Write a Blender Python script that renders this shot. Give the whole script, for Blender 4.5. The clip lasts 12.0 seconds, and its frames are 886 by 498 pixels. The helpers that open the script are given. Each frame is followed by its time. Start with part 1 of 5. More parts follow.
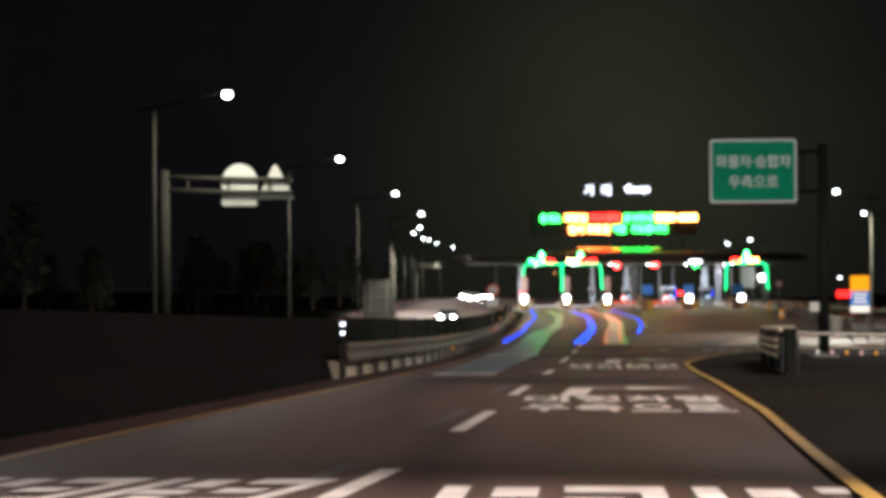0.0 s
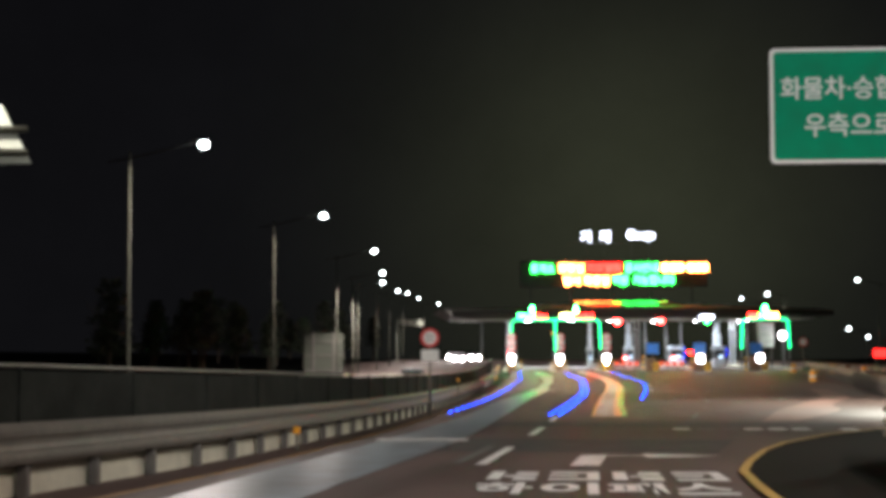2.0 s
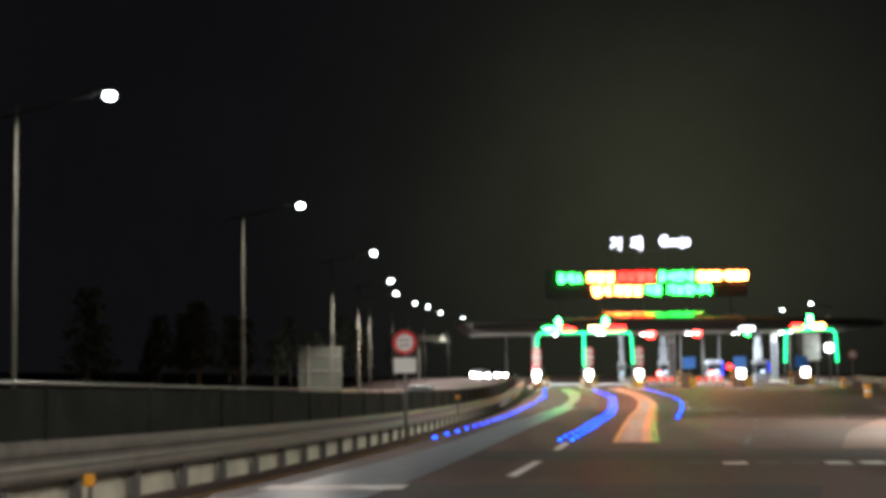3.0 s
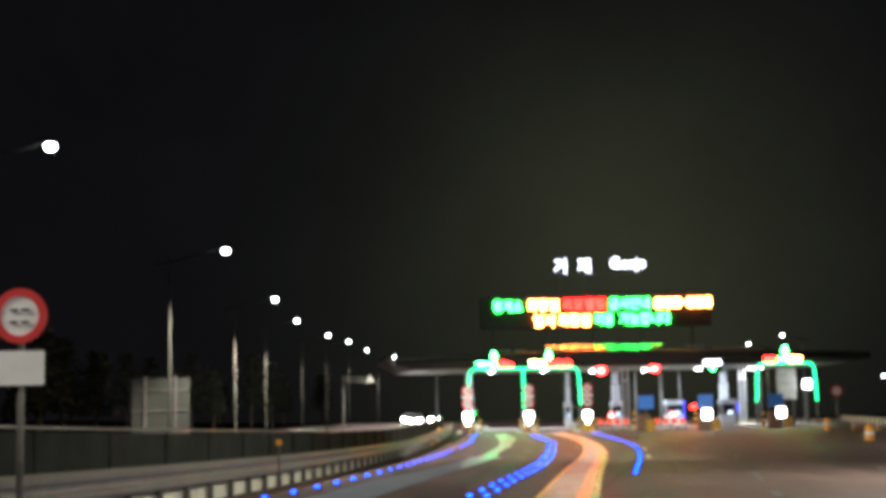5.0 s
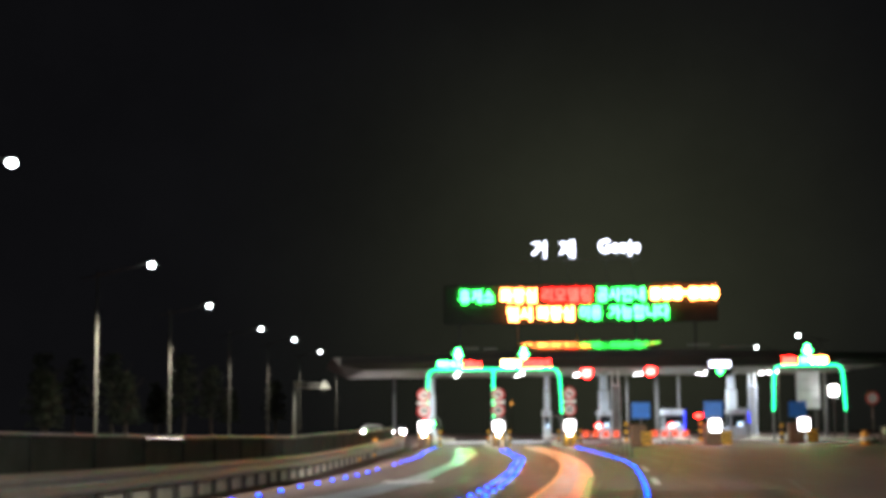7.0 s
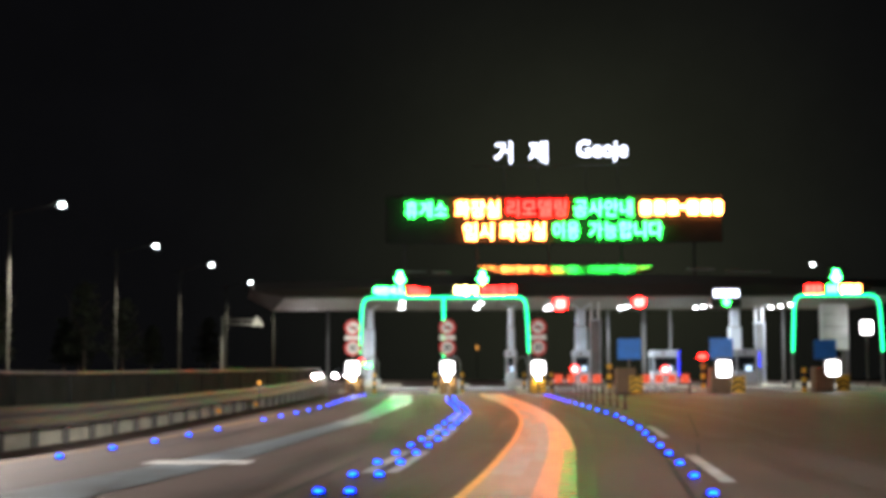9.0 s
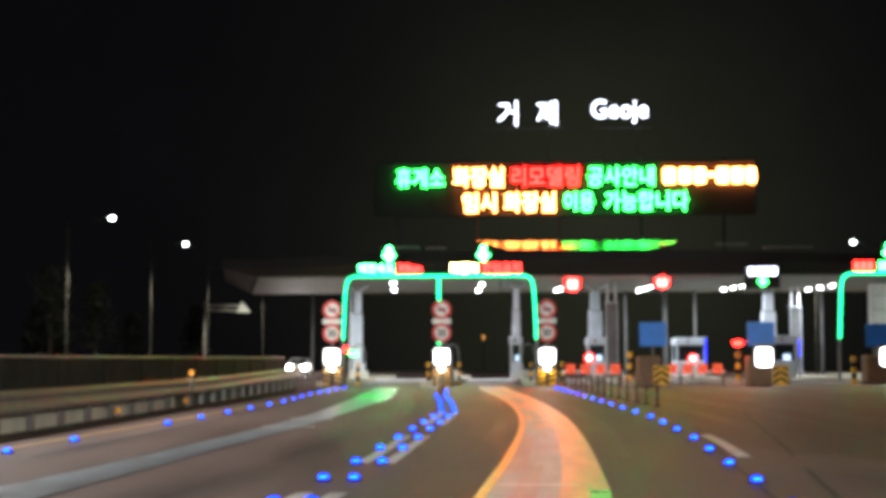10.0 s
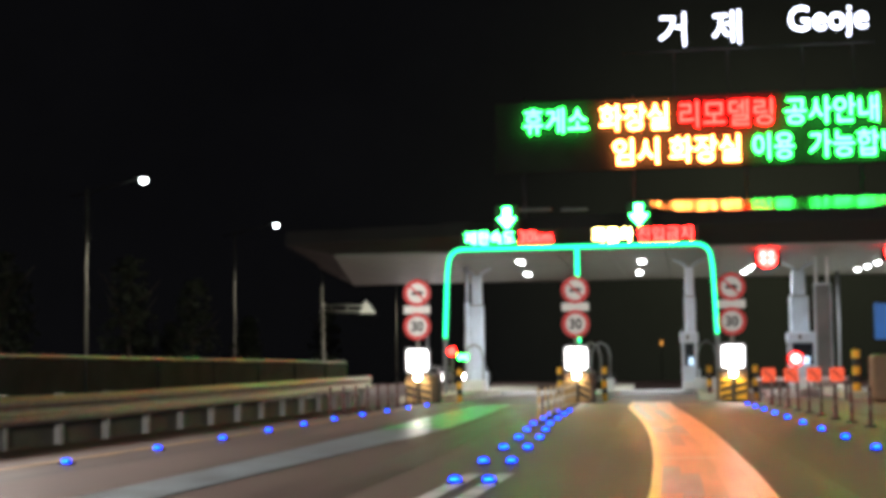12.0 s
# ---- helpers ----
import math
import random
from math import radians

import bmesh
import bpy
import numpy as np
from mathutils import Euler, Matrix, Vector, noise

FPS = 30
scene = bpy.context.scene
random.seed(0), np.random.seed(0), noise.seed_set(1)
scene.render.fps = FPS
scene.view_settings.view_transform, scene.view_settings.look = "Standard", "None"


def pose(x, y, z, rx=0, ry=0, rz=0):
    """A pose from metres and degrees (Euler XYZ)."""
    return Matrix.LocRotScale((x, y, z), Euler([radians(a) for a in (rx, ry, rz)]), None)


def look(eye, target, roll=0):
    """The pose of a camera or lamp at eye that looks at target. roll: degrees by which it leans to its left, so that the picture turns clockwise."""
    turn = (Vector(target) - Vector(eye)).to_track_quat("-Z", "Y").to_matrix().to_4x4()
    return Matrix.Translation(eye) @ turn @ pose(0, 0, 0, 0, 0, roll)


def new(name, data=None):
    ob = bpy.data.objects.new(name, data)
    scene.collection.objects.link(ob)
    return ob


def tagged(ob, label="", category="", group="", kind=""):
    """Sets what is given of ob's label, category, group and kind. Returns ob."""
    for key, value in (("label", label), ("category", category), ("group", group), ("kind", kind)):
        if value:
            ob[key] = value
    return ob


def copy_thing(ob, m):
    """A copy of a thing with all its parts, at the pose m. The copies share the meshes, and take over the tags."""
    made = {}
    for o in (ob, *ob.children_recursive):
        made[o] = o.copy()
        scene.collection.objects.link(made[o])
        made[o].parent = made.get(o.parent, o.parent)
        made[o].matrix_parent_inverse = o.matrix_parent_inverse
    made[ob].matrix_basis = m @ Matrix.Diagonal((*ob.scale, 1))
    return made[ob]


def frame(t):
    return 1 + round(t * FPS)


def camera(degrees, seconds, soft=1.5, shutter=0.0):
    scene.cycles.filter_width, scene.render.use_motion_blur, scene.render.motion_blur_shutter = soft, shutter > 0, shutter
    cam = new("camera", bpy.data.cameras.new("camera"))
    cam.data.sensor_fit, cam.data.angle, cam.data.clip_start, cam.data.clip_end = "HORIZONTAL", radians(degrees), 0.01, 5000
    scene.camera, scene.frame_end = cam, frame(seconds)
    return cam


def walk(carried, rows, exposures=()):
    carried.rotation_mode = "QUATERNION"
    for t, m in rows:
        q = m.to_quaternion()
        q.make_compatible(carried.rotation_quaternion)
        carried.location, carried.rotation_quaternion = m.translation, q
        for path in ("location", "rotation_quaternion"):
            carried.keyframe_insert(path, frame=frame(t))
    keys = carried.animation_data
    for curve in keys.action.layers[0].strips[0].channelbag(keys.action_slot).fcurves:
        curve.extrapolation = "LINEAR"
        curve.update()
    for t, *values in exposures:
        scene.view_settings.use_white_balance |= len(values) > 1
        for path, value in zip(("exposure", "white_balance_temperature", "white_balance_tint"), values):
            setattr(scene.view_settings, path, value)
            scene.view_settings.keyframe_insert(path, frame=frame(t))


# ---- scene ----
cam = camera(33.0, 12.0, soft=4.6)
PATH = [
    (0, (-2.677, -202.496, 4.714), (-3.338, -192.520, 4.879), -0.23),
    (0.5, (-2.274, -196.315, 4.493), (-2.940, -186.339, 4.676), -0.09),
    (1, (-1.874, -190.221, 4.273), (-2.520, -180.245, 4.514), 0.03),
    (1.5, (-1.477, -184.194, 4.055), (-2.110, -174.227, 4.553), -0.03),
    (2, (-1.087, -178.217, 3.840), (-1.771, -168.258, 4.432), -0.15),
    (2.5, (-0.705, -172.273, 3.630), (-1.526, -162.328, 4.281), -0.17),
    (3, (-0.332, -166.348, 3.424), (-1.239, -156.415, 4.144), -0.60),
    (3.2, (-0.186, -163.980, 3.344), (-1.092, -154.042, 3.984), -0.76),
    (4.8, (0.915, -145.006, 2.740), (0.283, -135.068, 3.655), -0.93),
    (5, (1.043, -142.623, 2.670), (0.453, -132.694, 3.703), -0.98),
    (5.5, (1.353, -136.652, 2.502), (0.828, -126.734, 3.669), -0.96),
    (6, (1.649, -130.657, 2.342), (1.143, -120.741, 3.533), -0.89),
    (6.5, (1.932, -124.639, 2.191), (1.392, -114.723, 3.365), -0.74),
    (8.5, (2.925, -100.416, 1.680), (2.608, -90.460, 2.572), 0.05),
    (9, (3.143, -94.358, 1.575), (2.808, -84.395, 2.360), -0.17),
    (9.5, (3.351, -88.322, 1.478), (2.991, -78.354, 2.195), -0.23),
    (10, (3.551, -82.321, 1.390), (3.150, -72.356, 2.122), -0.17),
    (10.5, (3.743, -76.373, 1.309), (3.245, -66.411, 2.033), -0.03),
    (11, (3.963, -70.596, 1.201), (2.951, -60.672, 1.907), -0.28),
    (11.5, (4.091, -64.862, 1.127), (2.688, -54.984, 1.788), -0.51),
    (12, (4.273, -58.809, 1.123), (2.665, -48.973, 1.937), -0.69),
]
walk(cam, [(t, look(e, a, r)) for t, e, a, r in PATH], exposures=((0.0, 1.6), (1.5, 2.0), (2.5, 2.05), (5.5, 2.0), (6.5, 2.0), (8.5, 1.55), (9.5, 1.5), (12.0, 1.4)))

# ---- night sky and exposure ----
LAMP = 1900.0
FILL = 15000.0
world = bpy.data.worlds.new("night")
scene.world = world
world.use_nodes = True
wn, wl = world.node_tree.nodes, world.node_tree.links
bg = wn["Background"]
sky_coord = wn.new("ShaderNodeTexCoord")
sky_sep = wn.new("ShaderNodeSeparateXYZ")
sky_ramp = wn.new("ShaderNodeValToRGB")
sky_ramp.color_ramp.elements[0].position, sky_ramp.color_ramp.elements[0].color = 0.0, (0.0011, 0.0011, 0.0013, 1)
sky_ramp.color_ramp.elements[1].position, sky_ramp.color_ramp.elements[1].color = 0.35, (0.0010, 0.0010, 0.0012, 1)
wl.new(sky_coord.outputs["Generated"], sky_sep.inputs[0])
wl.new(sky_sep.outputs["Z"], sky_ramp.inputs[0])
# broad glow painted into the sky beyond the gate, for haze around its lights
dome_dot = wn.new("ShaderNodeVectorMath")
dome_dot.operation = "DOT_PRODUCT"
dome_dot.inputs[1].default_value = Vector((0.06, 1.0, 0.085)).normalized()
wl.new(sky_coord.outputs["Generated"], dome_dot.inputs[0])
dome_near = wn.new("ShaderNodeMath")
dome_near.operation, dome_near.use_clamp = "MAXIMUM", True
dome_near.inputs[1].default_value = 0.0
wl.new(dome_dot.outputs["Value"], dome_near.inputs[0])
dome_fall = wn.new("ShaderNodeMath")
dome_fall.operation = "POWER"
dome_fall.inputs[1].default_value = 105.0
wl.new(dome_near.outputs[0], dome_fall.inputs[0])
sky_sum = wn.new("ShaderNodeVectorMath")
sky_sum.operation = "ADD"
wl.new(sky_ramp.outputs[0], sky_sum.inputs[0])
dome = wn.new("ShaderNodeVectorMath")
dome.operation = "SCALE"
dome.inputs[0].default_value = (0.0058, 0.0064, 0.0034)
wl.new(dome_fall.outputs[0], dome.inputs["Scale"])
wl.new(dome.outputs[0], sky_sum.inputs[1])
cloud = wn.new("ShaderNodeTexNoise")
cloud.inputs["Scale"].default_value, cloud.inputs["Detail"].default_value, cloud.inputs["Roughness"].default_value = 7.0, 8, 0.62
wl.new(sky_coord.outputs["Generated"], cloud.inputs["Vector"])
cloud_range = wn.new("ShaderNodeMapRange")
cloud_range.inputs["From Min"].default_value, cloud_range.inputs["From Max"].default_value = 0.3, 0.7
cloud_range.inputs["To Min"].default_value, cloud_range.inputs["To Max"].default_value = 0.85, 1.15
wl.new(cloud.outputs[0], cloud_range.inputs[0])
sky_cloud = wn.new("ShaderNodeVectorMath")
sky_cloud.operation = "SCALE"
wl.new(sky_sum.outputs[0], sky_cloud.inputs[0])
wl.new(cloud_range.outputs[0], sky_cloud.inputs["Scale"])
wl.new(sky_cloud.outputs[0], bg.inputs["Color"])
bg.inputs["Strength"].default_value = 1.0


# ---- materials ----
def mat(name, base, rough=0.6, metal=0.0, scale=6.0, vary=0.25, bump=0.0, fine=60.0, stretch=(1, 1, 1), second=None, spec=0.5, spread=0.12):
    """A surface with grain at two scales, in world metres."""
    m = bpy.data.materials.new(name)
    m.use_nodes = True
    n, l = m.node_tree.nodes, m.node_tree.links
    b = n["Principled BSDF"]
    b.inputs["Metallic"].default_value = metal
    b.inputs["Specular IOR Level"].default_value = spec
    geo = n.new("ShaderNodeNewGeometry")
    mp = n.new("ShaderNodeMapping")
    mp.inputs["Scale"].default_value = stretch
    l.new(geo.outputs["Position"], mp.inputs["Vector"])
    big, small = n.new("ShaderNodeTexNoise"), n.new("ShaderNodeTexNoise")
    big.inputs["Scale"].default_value, big.inputs["Detail"].default_value = scale, 5
    small.inputs["Scale"].default_value, small.inputs["Detail"].default_value = fine, 3
    l.new(mp.outputs[0], big.inputs["Vector"])
    l.new(geo.outputs["Position"], small.inputs["Vector"])
    add = n.new("ShaderNodeMath")
    add.operation = "MULTIPLY_ADD"
    add.inputs[1].default_value = 0.4
    l.new(small.outputs[0], add.inputs[0])
    l.new(big.outputs[0], add.inputs[2])
    ramp = n.new("ShaderNodeValToRGB")
    second = second or [c * 0.55 for c in base]
    lo = [base[i] + (second[i] - base[i]) * min(1, vary * 2) for i in range(3)]
    hi = [min(1, c * (1 + vary)) for c in base]
    ramp.color_ramp.elements[0].position, ramp.color_ramp.elements[0].color = 0.45, (*lo, 1)
    ramp.color_ramp.elements[1].position, ramp.color_ramp.elements[1].color = 0.95, (*hi, 1)
    l.new(add.outputs[0], ramp.inputs[0])
    l.new(ramp.outputs[0], b.inputs["Base Color"])
    rr = n.new("ShaderNodeMapRange")
    rr.inputs["From Min"].default_value, rr.inputs["From Max"].default_value = 0.35, 0.9
    rr.inputs["To Min"].default_value, rr.inputs["To Max"].default_value = max(0.02, rough - spread), min(1, rough + spread)
    l.new(add.outputs[0], rr.inputs[0])
    l.new(rr.outputs[0], b.inputs["Roughness"])
    if bump:
        bp = n.new("ShaderNodeBump")
        bp.inputs["Strength"].default_value, bp.inputs["Distance"].default_value = bump, 0.01
        l.new(small.outputs[0], bp.inputs["Height"])
        l.new(bp.outputs[0], b.inputs["Normal"])
    return m


def glow(name, colour, strength):
    """A surface that gives off light."""
    m = bpy.data.materials.new(name)
    m.use_nodes = True
    b = m.node_tree.nodes["Principled BSDF"]
    b.inputs["Base Color"].default_value = (0.002, 0.002, 0.002, 1)
    b.inputs["Specular IOR Level"].default_value = 0.0
    b.inputs["Emission Color"].default_value = (*colour, 1)
    b.inputs["Emission Strength"].default_value = strength
    return m


def glass(name, tint=(0.02, 0.025, 0.03)):
    m = bpy.data.materials.new(name)
    m.use_nodes = True
    b = m.node_tree.nodes["Principled BSDF"]
    b.inputs["Base Color"].default_value = (*tint, 1)
    b.inputs["Roughness"].default_value = 0.06
    b.inputs["Specular IOR Level"].default_value = 0.8
    return m


M_ASPHALT = mat("asphalt", (0.098, 0.068, 0.060), 0.55, scale=0.9, vary=0.4, bump=0.35, fine=45, stretch=(1.0, 0.12, 1), spec=0.2)
M_SHEENGAP = mat("asphalt_between_sheen", (0.040, 0.033, 0.031), 0.62, scale=1.4, vary=0.4, bump=0.35, fine=50)
M_TRACK = mat("tyre_polished_asphalt", (0.076, 0.054, 0.048), 0.5, scale=1.1, vary=0.45, bump=0.25, fine=45, stretch=(1.0, 0.08, 1), spec=0.25)
M_SLAB = mat("stained_concrete_slab", (0.125, 0.125, 0.108), 0.7, scale=0.6, vary=0.5, bump=0.25, fine=30)
M_EARTH = mat("dark_earth", (0.012, 0.011, 0.009), 0.95, scale=0.5, vary=0.5, bump=0.6, fine=12, spec=0.05)
M_WHITE = mat("white_road_paint", (0.84, 0.82, 0.80), 0.45, scale=3.0, vary=0.2, bump=0.2, fine=30, second=(0.18, 0.17, 0.16))
M_GREYP = mat("worn_pale_road_paint", (0.22, 0.265, 0.295), 0.31, scale=1.6, vary=0.5, bump=0.03, fine=25, second=(0.09, 0.088, 0.09), spread=0.05)
M_FADED = mat("faded_road_paint", (0.11, 0.11, 0.105), 0.6, scale=1.2, vary=0.5, bump=0.2, fine=25, second=(0.06, 0.055, 0.05))
M_YELLOW = mat("yellow_road_paint", (0.50, 0.33, 0.09), 0.5, scale=3.0, vary=0.3, bump=0.2, fine=30, second=(0.2, 0.13, 0.04))
M_ORANGE = mat("orange_guide_paint", (0.64, 0.34, 0.21), 0.33, scale=1.2, vary=0.35, bump=0.02, fine=25, second=(0.40, 0.18, 0.09), spread=0.03, stretch=(3.0, 0.3, 1))
M_PINK = mat("faded_pink_guide_paint", (0.40, 0.34, 0.31), 0.40, scale=1.2, vary=0.3, bump=0.02, fine=25, second=(0.22, 0.17, 0.15), spec=0.25, spread=0.06, stretch=(3.0, 0.3, 1))
M_GUIDEG = mat("worn_grey_guide_paint", (0.40, 0.42, 0.43), 0.40, scale=1.6, vary=0.3, bump=0.02, fine=25, second=(0.2, 0.19, 0.18), spec=0.25, spread=0.06, stretch=(3.0, 0.4, 1))
M_PINKOLD = mat("worn_out_pink_paint", (0.19, 0.115, 0.095), 0.6, scale=1.0, vary=0.5, bump=0.2, fine=25, second=(0.1, 0.06, 0.05))
M_GREENREF = mat("painted_green_reflection", (0.05, 0.42, 0.11), 0.28, scale=1.4, vary=0.35, bump=0.2, fine=25, second=(0.05, 0.14, 0.06))
M_STEEL = mat("galvanised_steel", (0.17, 0.16, 0.14), 0.5, 0.45, scale=4.0, vary=0.35, fine=40)
M_POST = mat("weathered_post_steel", (0.12, 0.11, 0.10), 0.65, 0.3, scale=5.0, vary=0.3, fine=40)
M_PIPE = mat("zinc_pipe", (0.28, 0.27, 0.24), 0.42, 0.6, scale=4.0, vary=0.2, fine=40)
M_POLE = mat("pale_painted_pole", (0.052, 0.052, 0.040), 0.6, 0.0, scale=2.0, vary=0.25, spec=0.15)
M_BLACK = mat("black_plastic", (0.007, 0.007, 0.007), 0.6, scale=5, vary=0.3)
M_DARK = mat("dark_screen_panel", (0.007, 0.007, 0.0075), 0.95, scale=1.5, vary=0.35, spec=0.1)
M_PANEL = mat("matt_message_panel", (0.034, 0.034, 0.032), 0.9, scale=1.0, vary=0.2, spec=0.1)
M_SCREEN = mat("dull_green_screen", (0.022, 0.024, 0.021), 0.95, scale=1.2, vary=0.5, bump=0.3, fine=14, spec=0.1)
M_CONC = mat("concrete", (0.30, 0.29, 0.27), 0.85, scale=1.5, vary=0.3, bump=0.3, fine=35)
M_SIGNW = mat("white_sign_sheet", (0.80, 0.80, 0.76), 0.45, scale=3, vary=0.08)
M_SIGNBACK = mat("pale_sign_back", (0.45, 0.48, 0.40), 0.5, 0.0, scale=2.5, vary=0.12)
M_ARM = mat("dark_lamp_arm", (0.014, 0.014, 0.013), 0.7, 0.0, scale=2.0, vary=0.2, spec=0.2)
M_BOARD = mat("dull_board_back", (0.032, 0.036, 0.026), 0.6, 0.0, scale=2.0, vary=0.25)
M_WALLP = mat("pale_kerb_paint", (0.48, 0.46, 0.36), 0.7, scale=1.5, vary=0.3, bump=0.3, fine=35)
M_SIGNG = mat("green_sign_sheet", (0.0015, 0.30, 0.15), 0.6, scale=2, vary=0.12, spec=0.1)
M_SIGNR = mat("red_sign_sheet", (0.62, 0.03, 0.03), 0.4, scale=3, vary=0.12)
M_SIGNB = mat("blue_sign_sheet", (0.03, 0.22, 0.75), 0.4, scale=3, vary=0.12)
M_SIGNO = mat("orange_sign_sheet", (0.85, 0.38, 0.03), 0.4, scale=3, vary=0.12)
M_INK = mat("black_sign_ink", (0.03, 0.03, 0.03), 0.5, scale=3, vary=0.1)
M_GATEW = mat("white_gate_paint", (0.74, 0.76, 0.78), 0.45, scale=1.8, vary=0.15)
M_GATEG = mat("grey_gate_paint", (0.17, 0.175, 0.18), 0.5, scale=1.8, vary=0.2)
M_CANOPY = mat("canopy_panel", (0.020, 0.019, 0.017), 0.6, 0.0, scale=0.8, vary=0.25)
M_SOFFIT = mat("pale_soffit_panel", (0.27, 0.28, 0.255), 0.5, scale=0.8, vary=0.3)
M_FASCIA = mat("glossy_fascia_metal", (0.16, 0.16, 0.15), 0.14, 0.9, scale=0.6, vary=0.15)
M_BROWN = mat("brown_attenuator_plastic", (0.16, 0.09, 0.045), 0.6, scale=2, vary=0.3)
M_HAZY = mat("hazard_yellow", (0.85, 0.46, 0.02), 0.4, scale=3, vary=0.15)
M_CREAM = mat("lit_cream_rail", (0.62, 0.55, 0.40), 0.5, scale=2.0, vary=0.25)
M_MOSS = mat("mossy_kerb_concrete", (0.085, 0.088, 0.068), 0.85, scale=1.2, vary=0.5, bump=0.4, fine=20)
M_TAN = mat("faded_chevron_paint", (0.42, 0.27, 0.10), 0.55, scale=3, vary=0.3)
M_DIMRED = mat("dim_red_plastic", (0.09, 0.022, 0.02), 0.6, scale=6, vary=0.3)
M_DIMPALE = mat("dim_pale_band", (0.13, 0.10, 0.09), 0.6, scale=6, vary=0.3)
M_BOOTH = mat("cool_white_booth_paint", (0.66, 0.74, 0.84), 0.4, scale=1.8, vary=0.12)
M_RIMP = mat("amber_guide_paint", (0.92, 0.42, 0.10), 0.35, scale=1.4, vary=0.3, bump=0.03, fine=25, second=(0.4, 0.17, 0.06), spread=0.04)
M_REFLECT = mat("pink_reflector", (0.85, 0.48, 0.46), 0.3, scale=3, vary=0.1)
M_YELLOWOLD = mat("worn_yellow_road_paint", (0.36, 0.20, 0.055), 0.5, scale=2.0, vary=0.45, bump=0.2, fine=30, second=(0.12, 0.08, 0.05))
M_LINE = mat("worn_white_road_paint", (0.46, 0.45, 0.45), 0.5, scale=2.4, vary=0.4, bump=0.2, fine=30, second=(0.13, 0.12, 0.12))
M_SALMON = mat("salmon_guide_paint", (0.60, 0.36, 0.25), 0.36, scale=1.2, vary=0.35, bump=0.02, fine=25, second=(0.25, 0.15, 0.11), spec=0.3, spread=0.06, stretch=(3.0, 0.3, 1))
M_TYRE = mat("tyre_rubber", (0.02, 0.02, 0.02), 0.8, scale=8, vary=0.2)
M_CARW = mat("white_car_paint", (0.62, 0.63, 0.64), 0.25, 0.1, scale=2, vary=0.06)
M_CARD = mat("dark_car_paint", (0.04, 0.045, 0.05), 0.25, 0.3, scale=2, vary=0.1)
M_GLASS = glass("dark_glass")
M_LEAF = mat("dark_leaves", (0.045, 0.055, 0.030), 0.8, scale=1.2, vary=0.5)
M_BARK = mat("bark", (0.09, 0.07, 0.05), 0.9, scale=6, vary=0.4)

E_LAMP = glow("lamp_glow", (0.86, 1.0, 0.96), 7)
E_WARM = glow("warm_lamp_glow", (1.0, 0.80, 0.55), 40)
E_TUBE = glow("ceiling_tube_glow", (0.92, 0.97, 1.0), 16)
E_WHITE = glow("white_led", (0.74, 0.80, 1.0), 3.6)
E_GREEN = glow("green_led", (0.022, 1.0, 0.075), 16)
E_GREENB = glow("bright_green_led", (0.03, 1.0, 0.13), 34)
E_REDB = glow("bright_red_led", (1.0, 0.0060, 0.0050), 38)
E_TEAL = glow("green_tube_led", (0.012, 0.90, 0.24), 2.6)
E_ORANGE = glow("orange_led", (1.0, 0.24, 0.045), 25)
E_YELLOW = glow("yellow_led", (1.0, 0.72, 0.20), 22)
E_RED = glow("red_led", (1.0, 0.0060, 0.0045), 26)
E_BLUE = glow("blue_led", (0.0, 0.012, 1.0), 4)
E_BOX = glow("white_panel_glow", (1.0, 0.98, 0.97), 5.0)
E_HEAD = glow("headlight", (1.0, 0.93, 0.90), 90)
E_TAIL = glow("red_marker_light", (1.0, 0.015, 0.012), 1.6)
E_SQUARE = glow("red_square_light", (1.0, 0.13, 0.06), 0.4)
E_CYAN = glow("stud_core", (0.01, 0.16, 1.0), 4)
E_AMBER = glow("amber_lamp", (1.0, 0.42, 0.08), 0.4)
E_PINK = glow("signal_core", (1.0, 0.45, 0.42), 3)
E_ADO = glow("orange_face_added_glow", (1.0, 0.38, 0.01), 0.42)
E_ADB = glow("blue_face_added_glow", (0.06, 0.22, 0.62), 0.3)
E_ADW = glow("white_face_added_glow", (1.0, 0.88, 0.74), 0.42)
E_SCREEN = glow("booth_screen", (0.55, 0.75, 1.0), 0.7)


# ---- shape helpers ----
def gz(y):
    """Height of the road: level at the gate, rising back along the approach and falling away beyond."""
    if y > 80:
        return -0.028 * (y - 80)
    if y > -62:
        return 0.0
    y = max(y, -330)
    p = lambda v: -2.784e-08 * v ** 3 + 1.02034e-4 * v * v + 2.89694e-3 * v
    return p(y) - p(-62.0)


def box(bm, cx, cy, cz, sx, sy, sz, bevel=0.0):
    r = bmesh.ops.create_cube(bm, size=1, matrix=Matrix.Translation((cx, cy, cz)) @ Matrix.Diagonal((sx, sy, sz, 1)))
    if bevel:
        es = list({e for v in r["verts"] for e in v.link_edges})
        bmesh.ops.bevel(bm, geom=es, offset=bevel, segments=2, affect="EDGES", profile=0.5)


